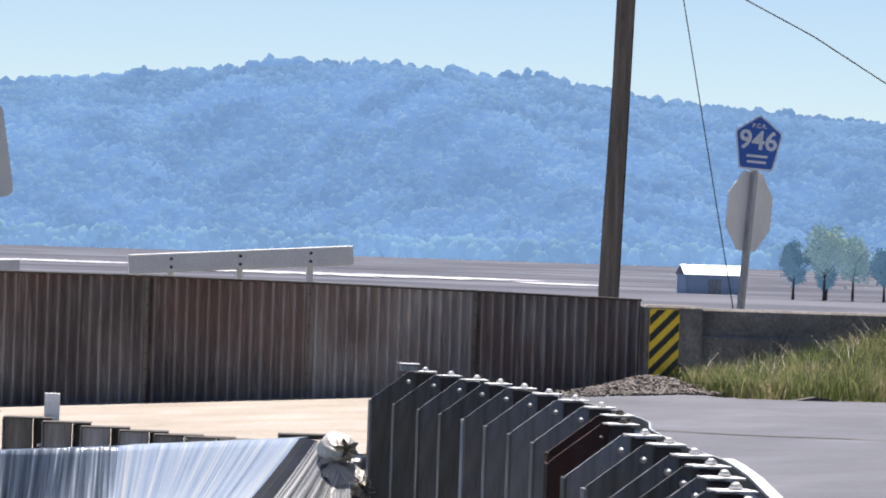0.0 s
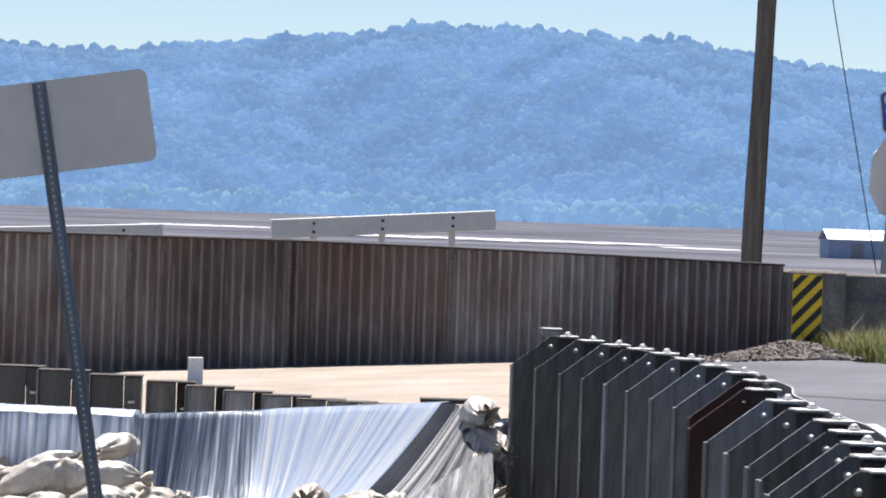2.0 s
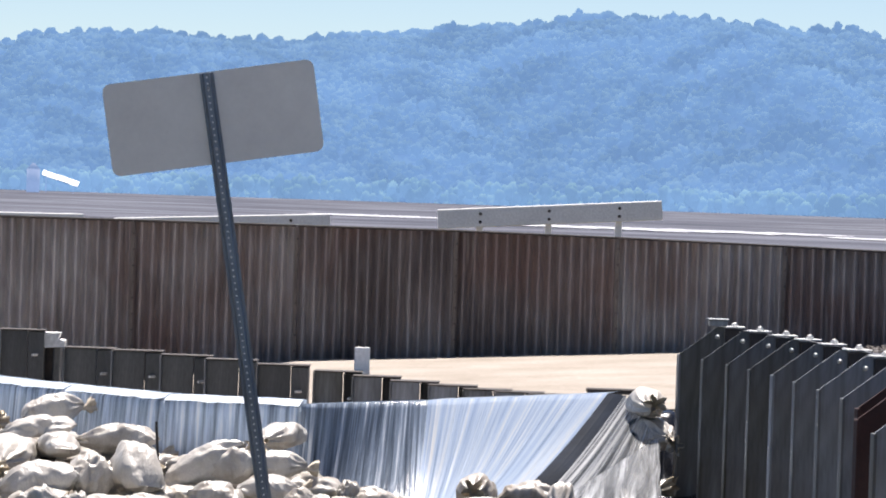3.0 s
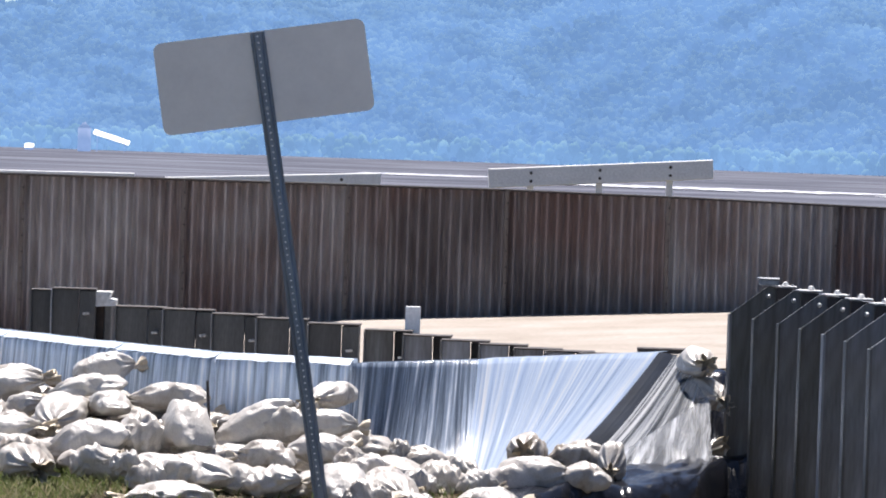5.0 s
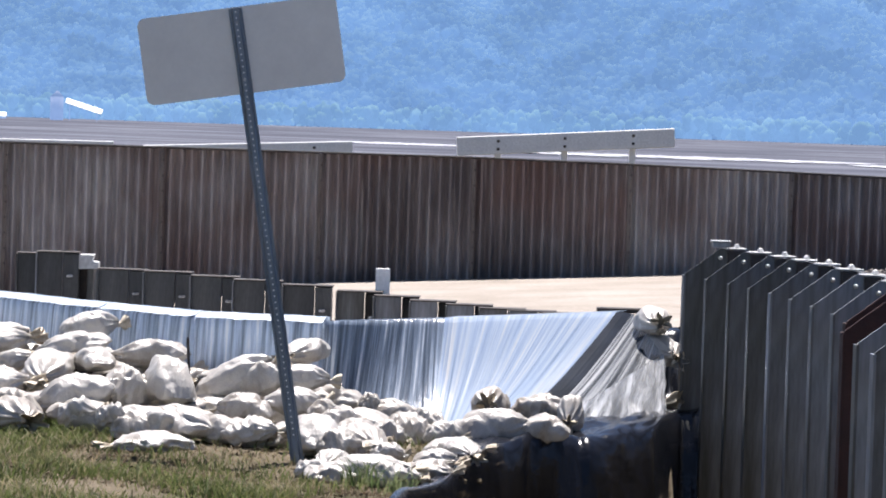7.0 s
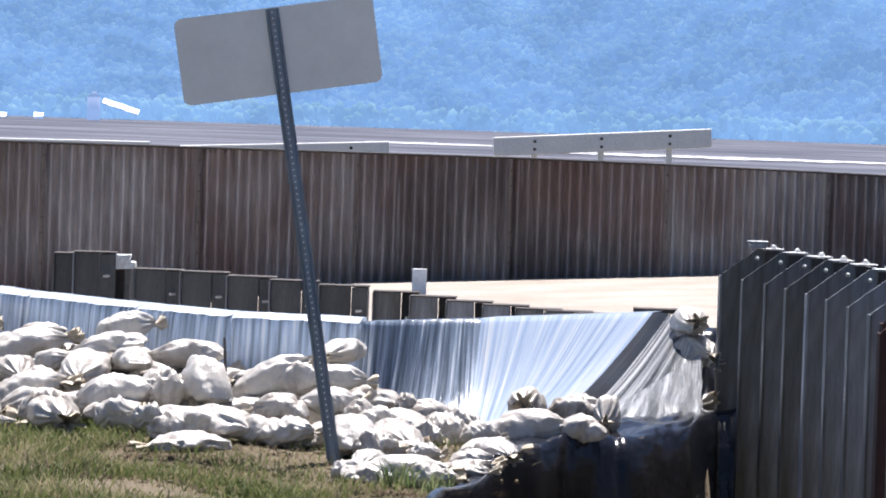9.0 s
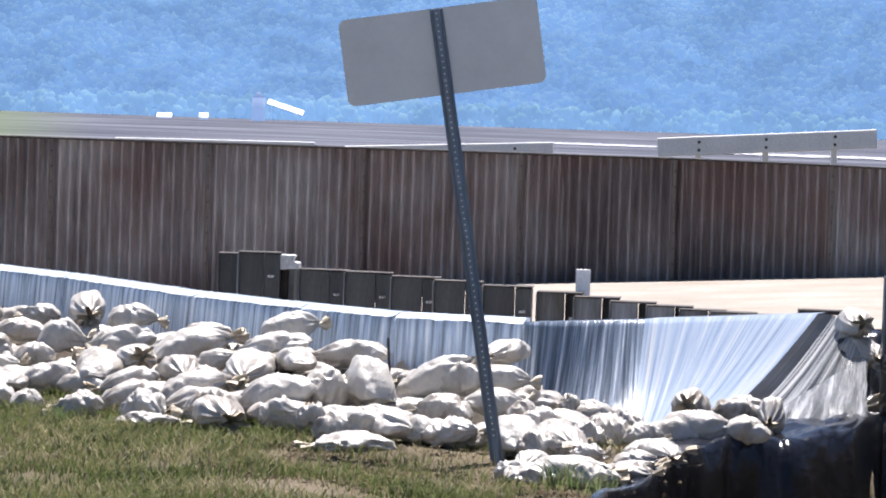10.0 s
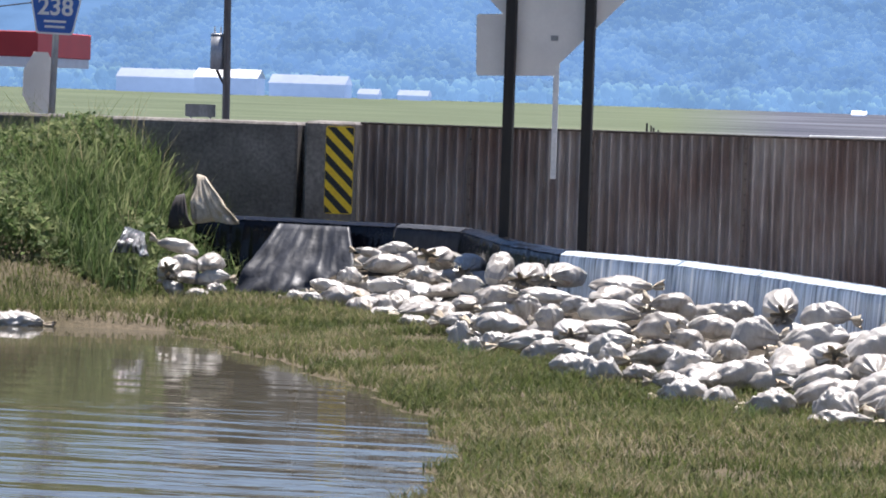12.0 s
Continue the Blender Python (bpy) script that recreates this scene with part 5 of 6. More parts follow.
M_BLOCK = mat("dark_timber_block", [(0.3, (0.035, 0.033, 0.03)), (0.7, (0.03, 0.03, 0.03))], scale=3, stretch=(2, 2, 0.4), rough=0.8, per_object=0.2)


def back_post(h, w, paired=True):
    root = tagged(new("rail_post"), "weathered grey guard rail post with a dark spacer block", "post", "rail posts behind the sheeting")
    bm = bmesh.new()
    box(bm, (-w / 2, 0, -h), (w / 2, 0.02, 0), 0.004)
    part("face_plate", bm, M_GALV_DARK if paired else M_PLATE, root)
    bm = bmesh.new()
    box(bm, (-w / 2 - 0.012, -0.05, -h), (-w / 2, 0.03, 0), 0.003)
    part("edge_flange", bm, M_PLATE, root, "lighter grey edge flange")
    bm = bmesh.new()
    box(bm, (w / 2 + 0.004, 0.012 if paired else 0.05, -h), (w / 2 + 0.14, 0.2, -0.006), 0.006)
    part("spacer_block", bm, M_GALV_DARK if paired else M_BLOCK, root, "weathered plate beside the post" if paired else "dark timber spacer block")
    bm = bmesh.new()
    box(bm, (-w / 2 - 0.01, -0.02, 0.001), (w / 2 + 0.15, 0.2, 0.012), 0.003)
    part("top_plate", bm, M_DARK_STEEL, root)
    bm = bmesh.new()
    rod(bm, (w / 2 + 0.09, 0.03, -0.2), (w / 2 + 0.05, -0.06, -0.2), 0.013, 0.011, 6)
    part("bolt", bm, M_BRIGHT_STEEL, root)
    return root


bp = back_post(0.75, 0.26)
bp_low = back_post(0.75, 0.22, False)
spots = [(-1.77, 31.8, 0.375), (-1.36, 31.5, 0.378), (-0.95, 31.2, 0.365), (-0.58, 30.9, 0.355), (-0.16, 30.6, 0.34), (0.27, 30.1, 0.325),
         (0.57, 29.9, 0.305), (0.86, 29.7, 0.285), (1.15, 29.55, 0.27), (1.41, 29.4, 0.255), (1.65, 29.3, 0.248), (1.9, 29.2, 0.24)]
for k, (x, y, z) in enumerate(spots):
    m = pose(x, y, z, 0, 0, -4)
    if k == 0:
        bp.matrix_world = m
    else:
        c = copy_thing(bp if k < 5 else bp_low, m) if k != 5 else bp_low
        c.matrix_world = m
        if k > 4:
            c["label"] = "short grey guard rail post with a dark flat top"
# tall end post with its bright terminal piece
end = back_post(1.0, 0.22)
end.matrix_world = pose(-2.36, 32.3, 0.49)
end["label"] = "tall grey end post of the guard rail"
copy_thing(end, pose(-2.55, 32.5, 0.465))["label"] = "tall grey end post of the guard rail"
bm = bmesh.new()
prism(bm, [(-2.24, 0.4), (-2.22, 0.475), (-1.98, 0.475), (-2.0, 0.42), (-1.94, 0.41), (-1.94, 0.36), (-2.1, 0.35), (-2.2, 0.37)], 0.3, Matrix.Translation((0, 32.34, 0)))
term = thing("rail_terminal", bm, M_BRIGHT_STEEL, "bright folded end piece of the guard rail", "guard rail")
bm = bmesh.new()
box(bm, (-2.25, 32.5, -0.5), (-2.04, 32.6, 0.37), 0.01)
part("hollow_box", bm, M_DARK_STEEL, term, "dark hollow box below the end piece")
bm = bmesh.new()
box(bm, (-2.04, 32.42, -0.5), (-1.98, 32.6, 0.36), 0.008)
part("side_web", bm, M_GALV_DARK, term)
bm = bmesh.new()
box(bm, (2.24, 29.3, 0.262), (2.64, 29.45, 0.302), 0.006)
thing("rail_stub", bm, M_DARK_STEEL, "dark flat steel rail end behind the plastic sheet", "guard rail")
bm = bmesh.new()
box(bm, (0.47, 30.3, -0.3), (0.59, 30.33, 0.52), 0.004)
thing("marker_post", bm, M_WHITE_PAINT, "flat white marker post on the sand", "marker post")


# ---- wrapped corner of the barrier ----
def draped_film(top, low, bulge, folds, material, label, seed, rows=22, cols=60, lift=0.0):
    """Loose film between an upper and a lower edge, gathered into folds that fan out; it has a back side a little behind."""
    rng = random.Random(seed)
    front, uvs = [], []
    for j in range(rows + 1):
        g = j / rows
        for i in range(cols + 1):
            f = i / cols
            a = Vector(top[0]).lerp(Vector(top[1]), f)
            b = Vector(low[0]).lerp(Vector(low[1]), f)
            p = a.lerp(b, g)
            w = (0.5 - abs(noise.noise(Vector((f * 7 + g, g * 1.6, seed))))) * 1.6 + (0.5 - abs(noise.noise(Vector((f * 19 + 2 * g, g * 3.2, seed + 5))))) * 0.8 - 0.9
            p.y -= bulge * math.sin(math.pi * g) ** 0.8 + folds * w * (0.3 + g)
            p += Vector(noise.noise_vector(p * 5 + Vector((seed, 0, 0)))) * 0.05 * g
            p.z += lift * math.sin(math.pi * f) * g
            front.append(p)
            uvs.append((f * 1.2 + 0.15 * g, -g * 0.7))
    n = len(front)
    verts = front + [p + Vector((0, 0.05, 0)) for p in front]
    faces = []
    for j in range(rows):
        for i in range(cols):
            a = j * (cols + 1) + i
            faces.append((a, a + 1, a + cols + 2, a + cols + 1))
            faces.append((n + a, n + a + cols + 1, n + a + cols + 2, n + a + 1))
    rim = list(range(cols + 1)) + [j * (cols + 1) + cols for j in range(1, rows + 1)] + [rows * (cols + 1) + i for i in range(cols - 1, -1, -1)] \
        + [j * (cols + 1) for j in range(rows - 1, 0, -1)]
    for a, b in zip(rim, rim[1:] + rim[:1]):
        faces.append((a, n + a, n + b, b))
    me = mesh_np("plastic_drape", verts, faces, material, True)
    uv = me.uv_layers.new(name="UVMap")
    for lp in me.loops:
        uv.data[lp.index].uv = uvs[lp.vertex_index % n]
    return tagged(new("plastic_drape", me), label, "plastic sheeting", "sheets over the barrier")


draped_film([(1.78, 26.1, -0.33), (2.6, 27.4, 0.06)], [(1.7, 25.75, -0.44), (2.54, 26.25, -0.47)], 0.08, 0.07, M_FILM_MILKY,
            "milky clear plastic bulging over bags at the corner", 27, 22, 60)
# torn film and bleached board at the far end of the barrier
draped_film([(-10.42, 36.7, 0.82), (-10.34, 36.7, 0.8)], [(-10.42, 36.5, 0.33), (-9.88, 36.5, 0.33)], 0.05, 0.09, M_NECK, "torn pale sack standing on the barrier end", 13, 10, 16)
draped_film([(-10.58, 36.5, 0.6), (-10.5, 36.5, 0.62)], [(-10.65, 36.4, 0.28), (-10.38, 36.4, 0.28)], 0.04, 0.03, M_DARK_STEEL, "dark rag of film hanging on the barrier end", 14, 10, 16)
draped_film([(-10.78, 35.4, 0.3), (-10.58, 35.4, 0.24)], [(-10.85, 35.1, 0.05), (-10.48, 35.1, 0.03)], 0.06, 0.14, M_DRAPE, "crumpled clear plastic in the weeds", 15, 10, 20)
draped_film([(-9.55, 36.75, 0.34), (-8.75, 36.55, 0.34)], [(-9.9, 36.0, -0.4), (-8.45, 35.85, -0.38)], 0.02, 0.1, M_GREY_FILM, "crumpled grey plastic hanging over the barrier", 16, 14, 40)


def ditch_film():
    """Black film lying on the bank of the ditch; its east end is added for the shadow beside the posts."""
    n, mrows = 110, 40
    vs = []
    for j in range(mrows + 1):
        for i in range(n + 1):
            f, g = i / n, j / mrows
            x0 = 1.4 - 0.95 * min(1, g * 1.8)
            x = x0 + (3.0 - x0) * f + 0.05 * math.sin(9 * g)
            y = float(np.interp(x, RIM_X, RIM_Y)) + 1.25 + 0.06 * math.sin(x * 8) - 2.05 * g
            lump = 0.16 * abs(noise.noise(Vector((x * 2.2 + 2 * g, g * 2 - x, 3)))) + 0.08 * abs(noise.noise(Vector((x * 5 - 3 * g, g * 5 + x, 8)))) + 0.05 * abs(noise.noise(Vector((x * 9 + 8 * g, g * 9 - 3 * x, 5))))
            vs.append((x, y - lump * 0.7, float(ground_z(x, y)) + 0.03 + lump * 0.4))
    fs = [(j * (n + 1) + i, j * (n + 1) + i + 1, (j + 1) * (n + 1) + i + 1, (j + 1) * (n + 1) + i) for j in range(mrows) for i in range(n)]
    tagged(new("black_tarpaulin", mesh_np("black_tarpaulin", vs, fs, M_BLACK_FILM, True)), "crumpled black plastic film lining the ditch bank", "tarpaulin")


ditch_film()


# ---- poles, wires and signs ----
def pole_thing(name, base, top, r0, r1, material, label, seg=14):
    root = thing(name, None, None, label, "utility pole")
    root.location = base
    bm = bmesh.new()
    rod(bm, (0, 0, 0), Vector(top) - Vector(base), r0, r1, seg)
    bmesh.ops.subdivide_edges(bm, edges=[e for e in bm.edges if e.calc_length() > 1], cuts=14)
    for v in bm.verts:
        v.co += 0.014 * Vector(noise.noise_vector(v.co * 0.8))
    part("shaft", bm, material, root, smooth=True)
    return root


p1 = pole_thing("utility_pole", (9.72, 59, -1.2), (10.02, 59, 9.6), 0.165, 0.13, M_POLE, "leaning weathered wooden utility pole beyond the wall")
bm = bmesh.new()
rod(bm, (0.2, -0.15, 2.2), (0.33, -0.15, 7.6), 0.012, 0.012, 6)
part("ground_wire", bm, M_DARK_STEEL, p1)


def wire(pts, r, label):
    cu = bpy.data.curves.new("wire", "CURVE")
    cu.dimensions, cu.bevel_depth, cu.bevel_resolution = "3D", r, 2
    sp = cu.splines.new("POLY")
    sp.points.add(len(pts) - 1)
    for q, p in zip(sp.points, pts):
        q.co = (*p, 1)
    tmp = bpy.data.objects.new("tmp", cu)
    me = bpy.data.meshes.new_from_object(tmp)
    bpy.data.objects.remove(tmp)
    me.materials.append(M_DARK_STEEL)
    tagged(new("wire", me), label, "wire", "overhead wires")


def sag(a, b, drop, n=24):
    a, b = Vector(a), Vector(b)
    return [a.lerp(b, i / n) - Vector((0, 0, drop * 4 * (i / n) * (1 - i / n))) for i in range(n + 1)]


wire([(10.02, 59, 9.5), (10.85, 59, 5.9), (11.68, 59, 1.69), (12.2, 59, -0.9)], 0.009, "thin steel guy wire slanting down from the pole")
wire([(10.02, 59, 6.75), (11.86, 59, 5.94), (12.98, 59, 5.4), (14.19, 59, 4.69), (16.2, 59, 3.4)], 0.011, "dark overhead cable sagging away from the pole")
wire(sag((-31.9, 115, 5.5), (-70, 118, 5.0), 1.8), 0.02, "dark cable hanging beyond the wall")

p2 = pole_thing("utility_pole", (-31.7, 115, -3.5), (-31.85, 115, 9), 0.14, 0.11, M_POLE, "grey utility pole carrying a transformer can", 12)
bm = bmesh.new()
rod(bm, (-0.4, 0, 5.85), (-0.4, 0, 6.95), 0.22, 0.22, 16)
rod(bm, (-0.4, 0, 6.95), (-0.4, 0, 7.03), 0.235, 0.2, 16)
part("transformer_can", bm, M_GALV, p2, "pale grey transformer can", True)
for dx in (-0.5, -0.3):
    bm = bmesh.new()
    rod(bm, (dx, 0, 7.03), (dx, 0, 7.25), 0.03, 0.02, 8)
    part("bushing", bm, M_WHITE_PAINT, p2)
bm = bmesh.new()
rod(bm, (-0.4, 0, 5.85), (-0.1, 0, 5.3), 0.05, 0.04, 8)
part("bracket", bm, M_DARK_STEEL, p2)


def letters(text, size, m, material, parent, name="number", label=""):
    cu = bpy.data.curves.new("text", "FONT")
    cu.body, cu.size, cu.align_x, cu.align_y, cu.extrude, cu.offset = text, size, "CENTER", "CENTER", 0.001, size * 0.02
    tmp = bpy.data.objects.new("tmp", cu)
    me = bpy.data.meshes.new_from_object(tmp)
    bpy.data.objects.remove(tmp)
    me.transform(m @ Matrix.Rotation(radians(90), 4, "X"))
    me.materials.clear()
    me.materials.append(material)
    return part(name, me, material, parent, label)


PENT = [(0.0, 0.5), (0.5, 0.19), (0.36, -0.5), (-0.36, -0.5), (-0.5, 0.19)]


def soft_outline(pts, r):
    """Round off the corners of an outline."""
    out = []
    n = len(pts)
    for i in range(n):
        p, a, b = Vector(pts[i]), Vector(pts[i - 1]), Vector(pts[(i + 1) % n])
        u, v = (a - p).normalized() * r, (b - p).normalized() * r
        for k in range(4):
            t = k / 3
            out.append(tuple((p + u) * (1 - t) ** 2 + p * 2 * t * (1 - t) + (p + v) * t * t))
    return out


def county_sign(base, top, w, h, number, stop_centre, stop_size, stop_turn, label, face_turn=0):
    """Blue five-sided route marker above a stop sign seen from behind, on one post."""
    root = thing("county_road_sign", None, None, label, "road sign", "county road signs")
    root.location = base
    b, t = Vector(base), Vector(top)
    bm = bmesh.new()
    d = t - b
    rod(bm, (0, 0, 0), d - Vector((0, 0, h * 0.55)), 0.045, 0.045, 4)
    part("post", bm, M_GALV, root)
    pm = Matrix.Translation(d - Vector((0, 0.06, h / 2))) @ Matrix.Rotation(math.atan2(d.x, d.z), 4, "Y") @ Matrix.Rotation(radians(face_turn), 4, "Z")
    for nm, k, y, mt in (("border", 1.0, 0.0, M_WHITE), ("panel", 0.93, -0.003, M_BLUE)):
        bm = bmesh.new()
        prism(bm, soft_outline([(x * w * k, z * h * k) for x, z in PENT], 0.05 * h), 0.004, pm @ Matrix.Translation((0, y, 0)))
        part(nm, bm, mt, root)
    letters(number, h * 0.47, pm @ Matrix.Translation((0, -0.006, 0.02 * h)), M_WHITE, root, "number", "white route number")
    letters("P.C.R.", h * 0.11, pm @ Matrix.Translation((0, -0.006, 0.29 * h)), M_WHITE, root, "small_lettering")
    for z, ww in ((-0.25, 0.44), (-0.355, 0.4)):
        bm = bmesh.new()
        box(bm, (-ww * w / 2, -0.006, z * h - 0.022 * h), (ww * w / 2, -0.004, z * h + 0.022 * h), 0, pm)
        part("lettering_bar", bm, M_WHITE, root)
    sc = Vector(stop_centre) - b
    sm = Matrix.Translation(sc) @ Matrix.Rotation(math.atan2(d.x, d.z), 4, "Y") @ Matrix.Rotation(radians(stop_turn), 4, "Z")
    r = stop_size / 2 / math.cos(radians(22.5))
    bm = bmesh.new()
    prism(bm, [(r * math.cos(radians(22.5 + 45 * i)), r * math.sin(radians(22.5 + 45 * i))) for i in range(8)], 0.005, sm @ Matrix.Translation((0, 0.05, 0)))
    part("stop_sign_back", bm, M_SIGN_BACK, root, "bare metal back of an eight-sided sign")
    return root


county_sign((8.2, 41.5, -0.4), (8.44, 41.5, 3.38), 0.54, 0.62, "946", (8.42, 41.5, 2.3), 0.88, 44, "blue five-sided county road sign over a stop sign back")
county_sign((-14.78, 45, -0.4), (-14.7, 45, 3.0), 0.66, 0.66, "238", (-14.86, 45, 1.72), 0.78, 76, "blue five-sided county sign over an edge-on stop sign", 6)


def warning_sign():
    """Two black posts carrying a diamond sign and a plate below it, all seen from behind."""
    root = thing("warning_sign", None, None, "backs of a diamond sign and plate on two black posts", "road sign")
    root.location = (-6.44, 35.0, -0.4)
    for x in (-0.385, 0.39):
        bm = bmesh.new()
        box(bm, (x - 0.05, -0.05, -0.2), (x + 0.05, 0.05, 4.6), 0.006)
        part("post", bm, M_BLACK_POST, root, "black painted square post")
    bm = bmesh.new()
    s = 1.22
    prism(bm, soft_outline([(0, -s / 2 ** 0.5), (s / 2 ** 0.5, 0), (0, s / 2 ** 0.5), (-s / 2 ** 0.5, 0)], 0.06), 0.005, Matrix.Translation((0.035, 0.06, 3.27)))
    part("diamond_panel", bm, M_SIGN_BACK, root, "bare aluminium back of a diamond sign")
    bm = bmesh.new()
    prism(bm, rounded(0.79, 0.6, 0.03), 0.005, Matrix.Translation((-0.345, 0.072, 2.63)) @ Matrix.Rotation(radians(-1.5), 4, "Y"))
    part("plate_panel", bm, M_SIGN_BACK, root, "bare aluminium back of a small plate")
    bm = bmesh.new()
    box(bm, (0.03, 0.08, 1.34), (0.085, 0.1, 2.6), 0.004)
    part("white_strip", bm, M_WHITE_PAINT, root, "narrow white strip hanging below the signs")
    bm = bmesh.new()
    box(bm, (0.0, 0.05, 2.68), (0.07, 0.058, 2.73), 0.002)
    part("sticker", bm, M_GALV, root)


warning_sign()
bm = bmesh.new()
prism(bm, rounded(0.62, 0.25, 0.02), 0.01, Matrix.Translation((-19.85, 70, 1.28)))
small = thing("small_sign", bm, M_GALV, "small grey sign low behind the wall", "road sign")
for x in (-20.05, -19.65):
    bm = bmesh.new()
    rod(bm, (x, 70.03, -2.2), (x, 70.03, 1.3), 0.025, 0.025, 8)
    part("post", bm, M_GALV, small)
for i, x in enumerate((-23.42, -23.27, -23.13, -22.96)):
    bm = bmesh.new()
    rod(bm, (x, 150, -4.2), (x + 0.03 * (i % 2), 150, 0.9 - 0.09 * i), 0.045, 0.04, 8)
    thing("fence_post", bm, M_DARK_STEEL, "dark wooden fence post standing in the field", "post", "field posts")


# ---- farm buildings on the plain ----
def shed(x, y, w, d, eave, ridge, z0, roof, wall, label, doors=0):
    root = thing("farm_shed", None, None, label, "building", "farm buildings")
    root.location = (x, y, z0)
    bm = bmesh.new()
    box(bm, (0, 0, 0), (w, d, eave))
    part("wall", bm, wall, root)
    bm = bmesh.new()
    for sgn in (-1, 1):
        a = d / 2 - sgn * (d / 2 + 0.5)
        vs = [(-0.4, a, eave - 0.1), (w + 0.4, a, eave - 0.1), (w + 0.4, d / 2, ridge), (-0.4, d / 2, ridge)]
        f = [bm.verts.new(v) for v in vs] + [bm.verts.new((v[0], v[1], v[2] + 0.15)) for v in vs]
        for q in ((0, 1, 2, 3), (4, 5, 6, 7), (0, 1, 5, 4), (1, 2, 6, 5), (2, 3, 7, 6), (3, 0, 4, 7)):
            bm.faces.new([f[i] for i in q])
    part("roof", bm, roof, root, "pale sheet metal roof")
    for i in range(doors):
        bm = bmesh.new()
        box(bm, (w * (i + 0.5) / doors - 1.3, -0.06, 0), (w * (i + 0.5) / doors + 1.3, -0.01, eave * 0.8))
        part("door", bm, M_GALV, root)
    return root


shed(131.8, 690, 11.2, 9, 3.6, 5.4, -4, M_BARN_ROOF, M_BARN_WALL, "small blue-grey barn with a white metal roof", 1)
# far roofs, walls and silo glow faintly blue: haze put in as emission
M_HAZED_ROOF = leaf_mat("hazed_white_roof", [(0.3, (0.12, 0.12, 0.12)), (0.7, (0.18, 0.18, 0.18))], 0.02, glow=(0.16, 0.21, 0.32))
M_HAZED_WALL = leaf_mat("hazed_shed_wall", [(0.3, (0.08, 0.08, 0.09)), (0.7, (0.14, 0.14, 0.15))], 0.02, glow=(0.1, 0.155, 0.27))
shed(-648, 2100, 54, 20, 12, 17, -4, M_HAZED_ROOF, M_HAZED_WALL, "long pale farm shed far across the plain")
shed(-594, 2080, 38, 18, 13, 18, -4, M_BARN_ROOF, M_HAZED_WALL, "farm shed with a bright white roof far away")
shed(-554, 2100, 46, 18, 11, 16, -4, M_HAZED_ROOF, M_HAZED_WALL, "long pale farm shed far across the plain")
shed(-500, 2100, 12, 10, 6, 9, -4, M_HAZED_ROOF, M_HAZED_WALL, "small pale farm building far away")
shed(-476, 2100, 18, 10, 6, 9, -4, M_HAZED_ROOF, M_HAZED_WALL, "small pale farm building far away")
shed(-190, 1900, 7, 6, 3.4, 5.4, -4, M_BARN_ROOF, M_HAZED_WALL, "small white-roofed house far across the plain")
shed(-168, 1900, 4, 5, 4, 6, -4, M_BARN_ROOF, M_HAZED_WALL, "small white-roofed house far across the plain")
bm = bmesh.new()
box(bm, (-9.7, -2.2, -0.2), (9.7, 2.2, 0.2), 0.05, pose(-123.6, 1900, 6.4, 0, 16.5, 0) @ pose(0, 0, 0, 35, 0, 0))
conv = thing("grain_conveyor", bm, M_BARN_ROOF, "bright slanting grain conveyor roof beside a silo", "farm machine")
for x, z in ((-131, 8.2), (-117, 4.2)):
    bm = bmesh.new()
    rod(bm, (x, 1900, -4), (x, 1900, z), 0.2, 0.2, 8)
    part("leg", bm, M_HAZED_WALL, conv)
bm = bmesh.new()
rod(bm, (-138, 1905, -4), (-138, 1905, 11), 3.4, 3.4, 20)
rod(bm, (-138, 1905, 11), (-138, 1905, 14), 3.5, 0.4, 20)
thing("grain_silo", bm, M_HAZED_WALL, "grey grain silo far across the plain", "silo", smooth=True)
store = thing("store_canopy", None, None, "red and white fascia of a roadside canopy", "building")
store.location = (-46, 120, 0)
bm = bmesh.new()
box(bm, (0, 0, 2.62), (6.15, 6, 3.5), 0.03)
part("red_fascia", bm, M_RED, store)
bm = bmesh.new()
box(bm, (0, 0.02, 2.3), (6.12, 5.9, 2.615), 0.02)
part("white_band", bm, M_WHITE_PAINT, store)
for x in (0.6, 5.4):
    bm = bmesh.new()
    box(bm, (x, 2.6, -3.6), (x + 0.3, 2.9, 2.3), 0.02)
    part("column", bm, M_WHITE_PAINT, store)


# ---- trees on the plain ----
def field_tree(x, y, z0, h, w, material, seed, label):
    rng = np.random.default_rng(seed)
    root = thing("tree", None, None, label, "tree", "trees beside the barn")
    root.location = (x, y, z0)
    bm = bmesh.new()
    rod(bm, (0, 0, 0), (0.1, 0, h * 0.75), 0.26, 0.08, 8)
    for k in range(7):
        a, zz = rng.uniform(0, 6.28), h * rng.uniform(0.25, 0.65)
        rod(bm, (0.05, 0, zz), (math.cos(a) * w * 0.36, math.sin(a) * w * 0.36, zz + h * 0.2), 0.09, 0.03, 6)
    part("trunk", bm, M_BARK, root)
    n = 5200
    u = rng.normal(0, 1, (46, 3))
    u /= np.linalg.norm(u, axis=1)[:, None]
    lobes = u * np.array([w * 0.36, w * 0.36, h * 0.33]) * rng.uniform(0.3, 1, (46, 1)) + np.array([0, 0, h * 0.6])
    c = lobes[rng.integers(0, 46, n)] + rng.normal(0, w * 0.075, (n, 3))
    a = rng.normal(0, 1, (n, 3, 3)) * 0.2
    V = (c[:, None, :] + a).reshape(-1, 3)
    part("crown", mesh_np("crown", V, np.arange(3 * n).reshape(n, 3), material), material, root)


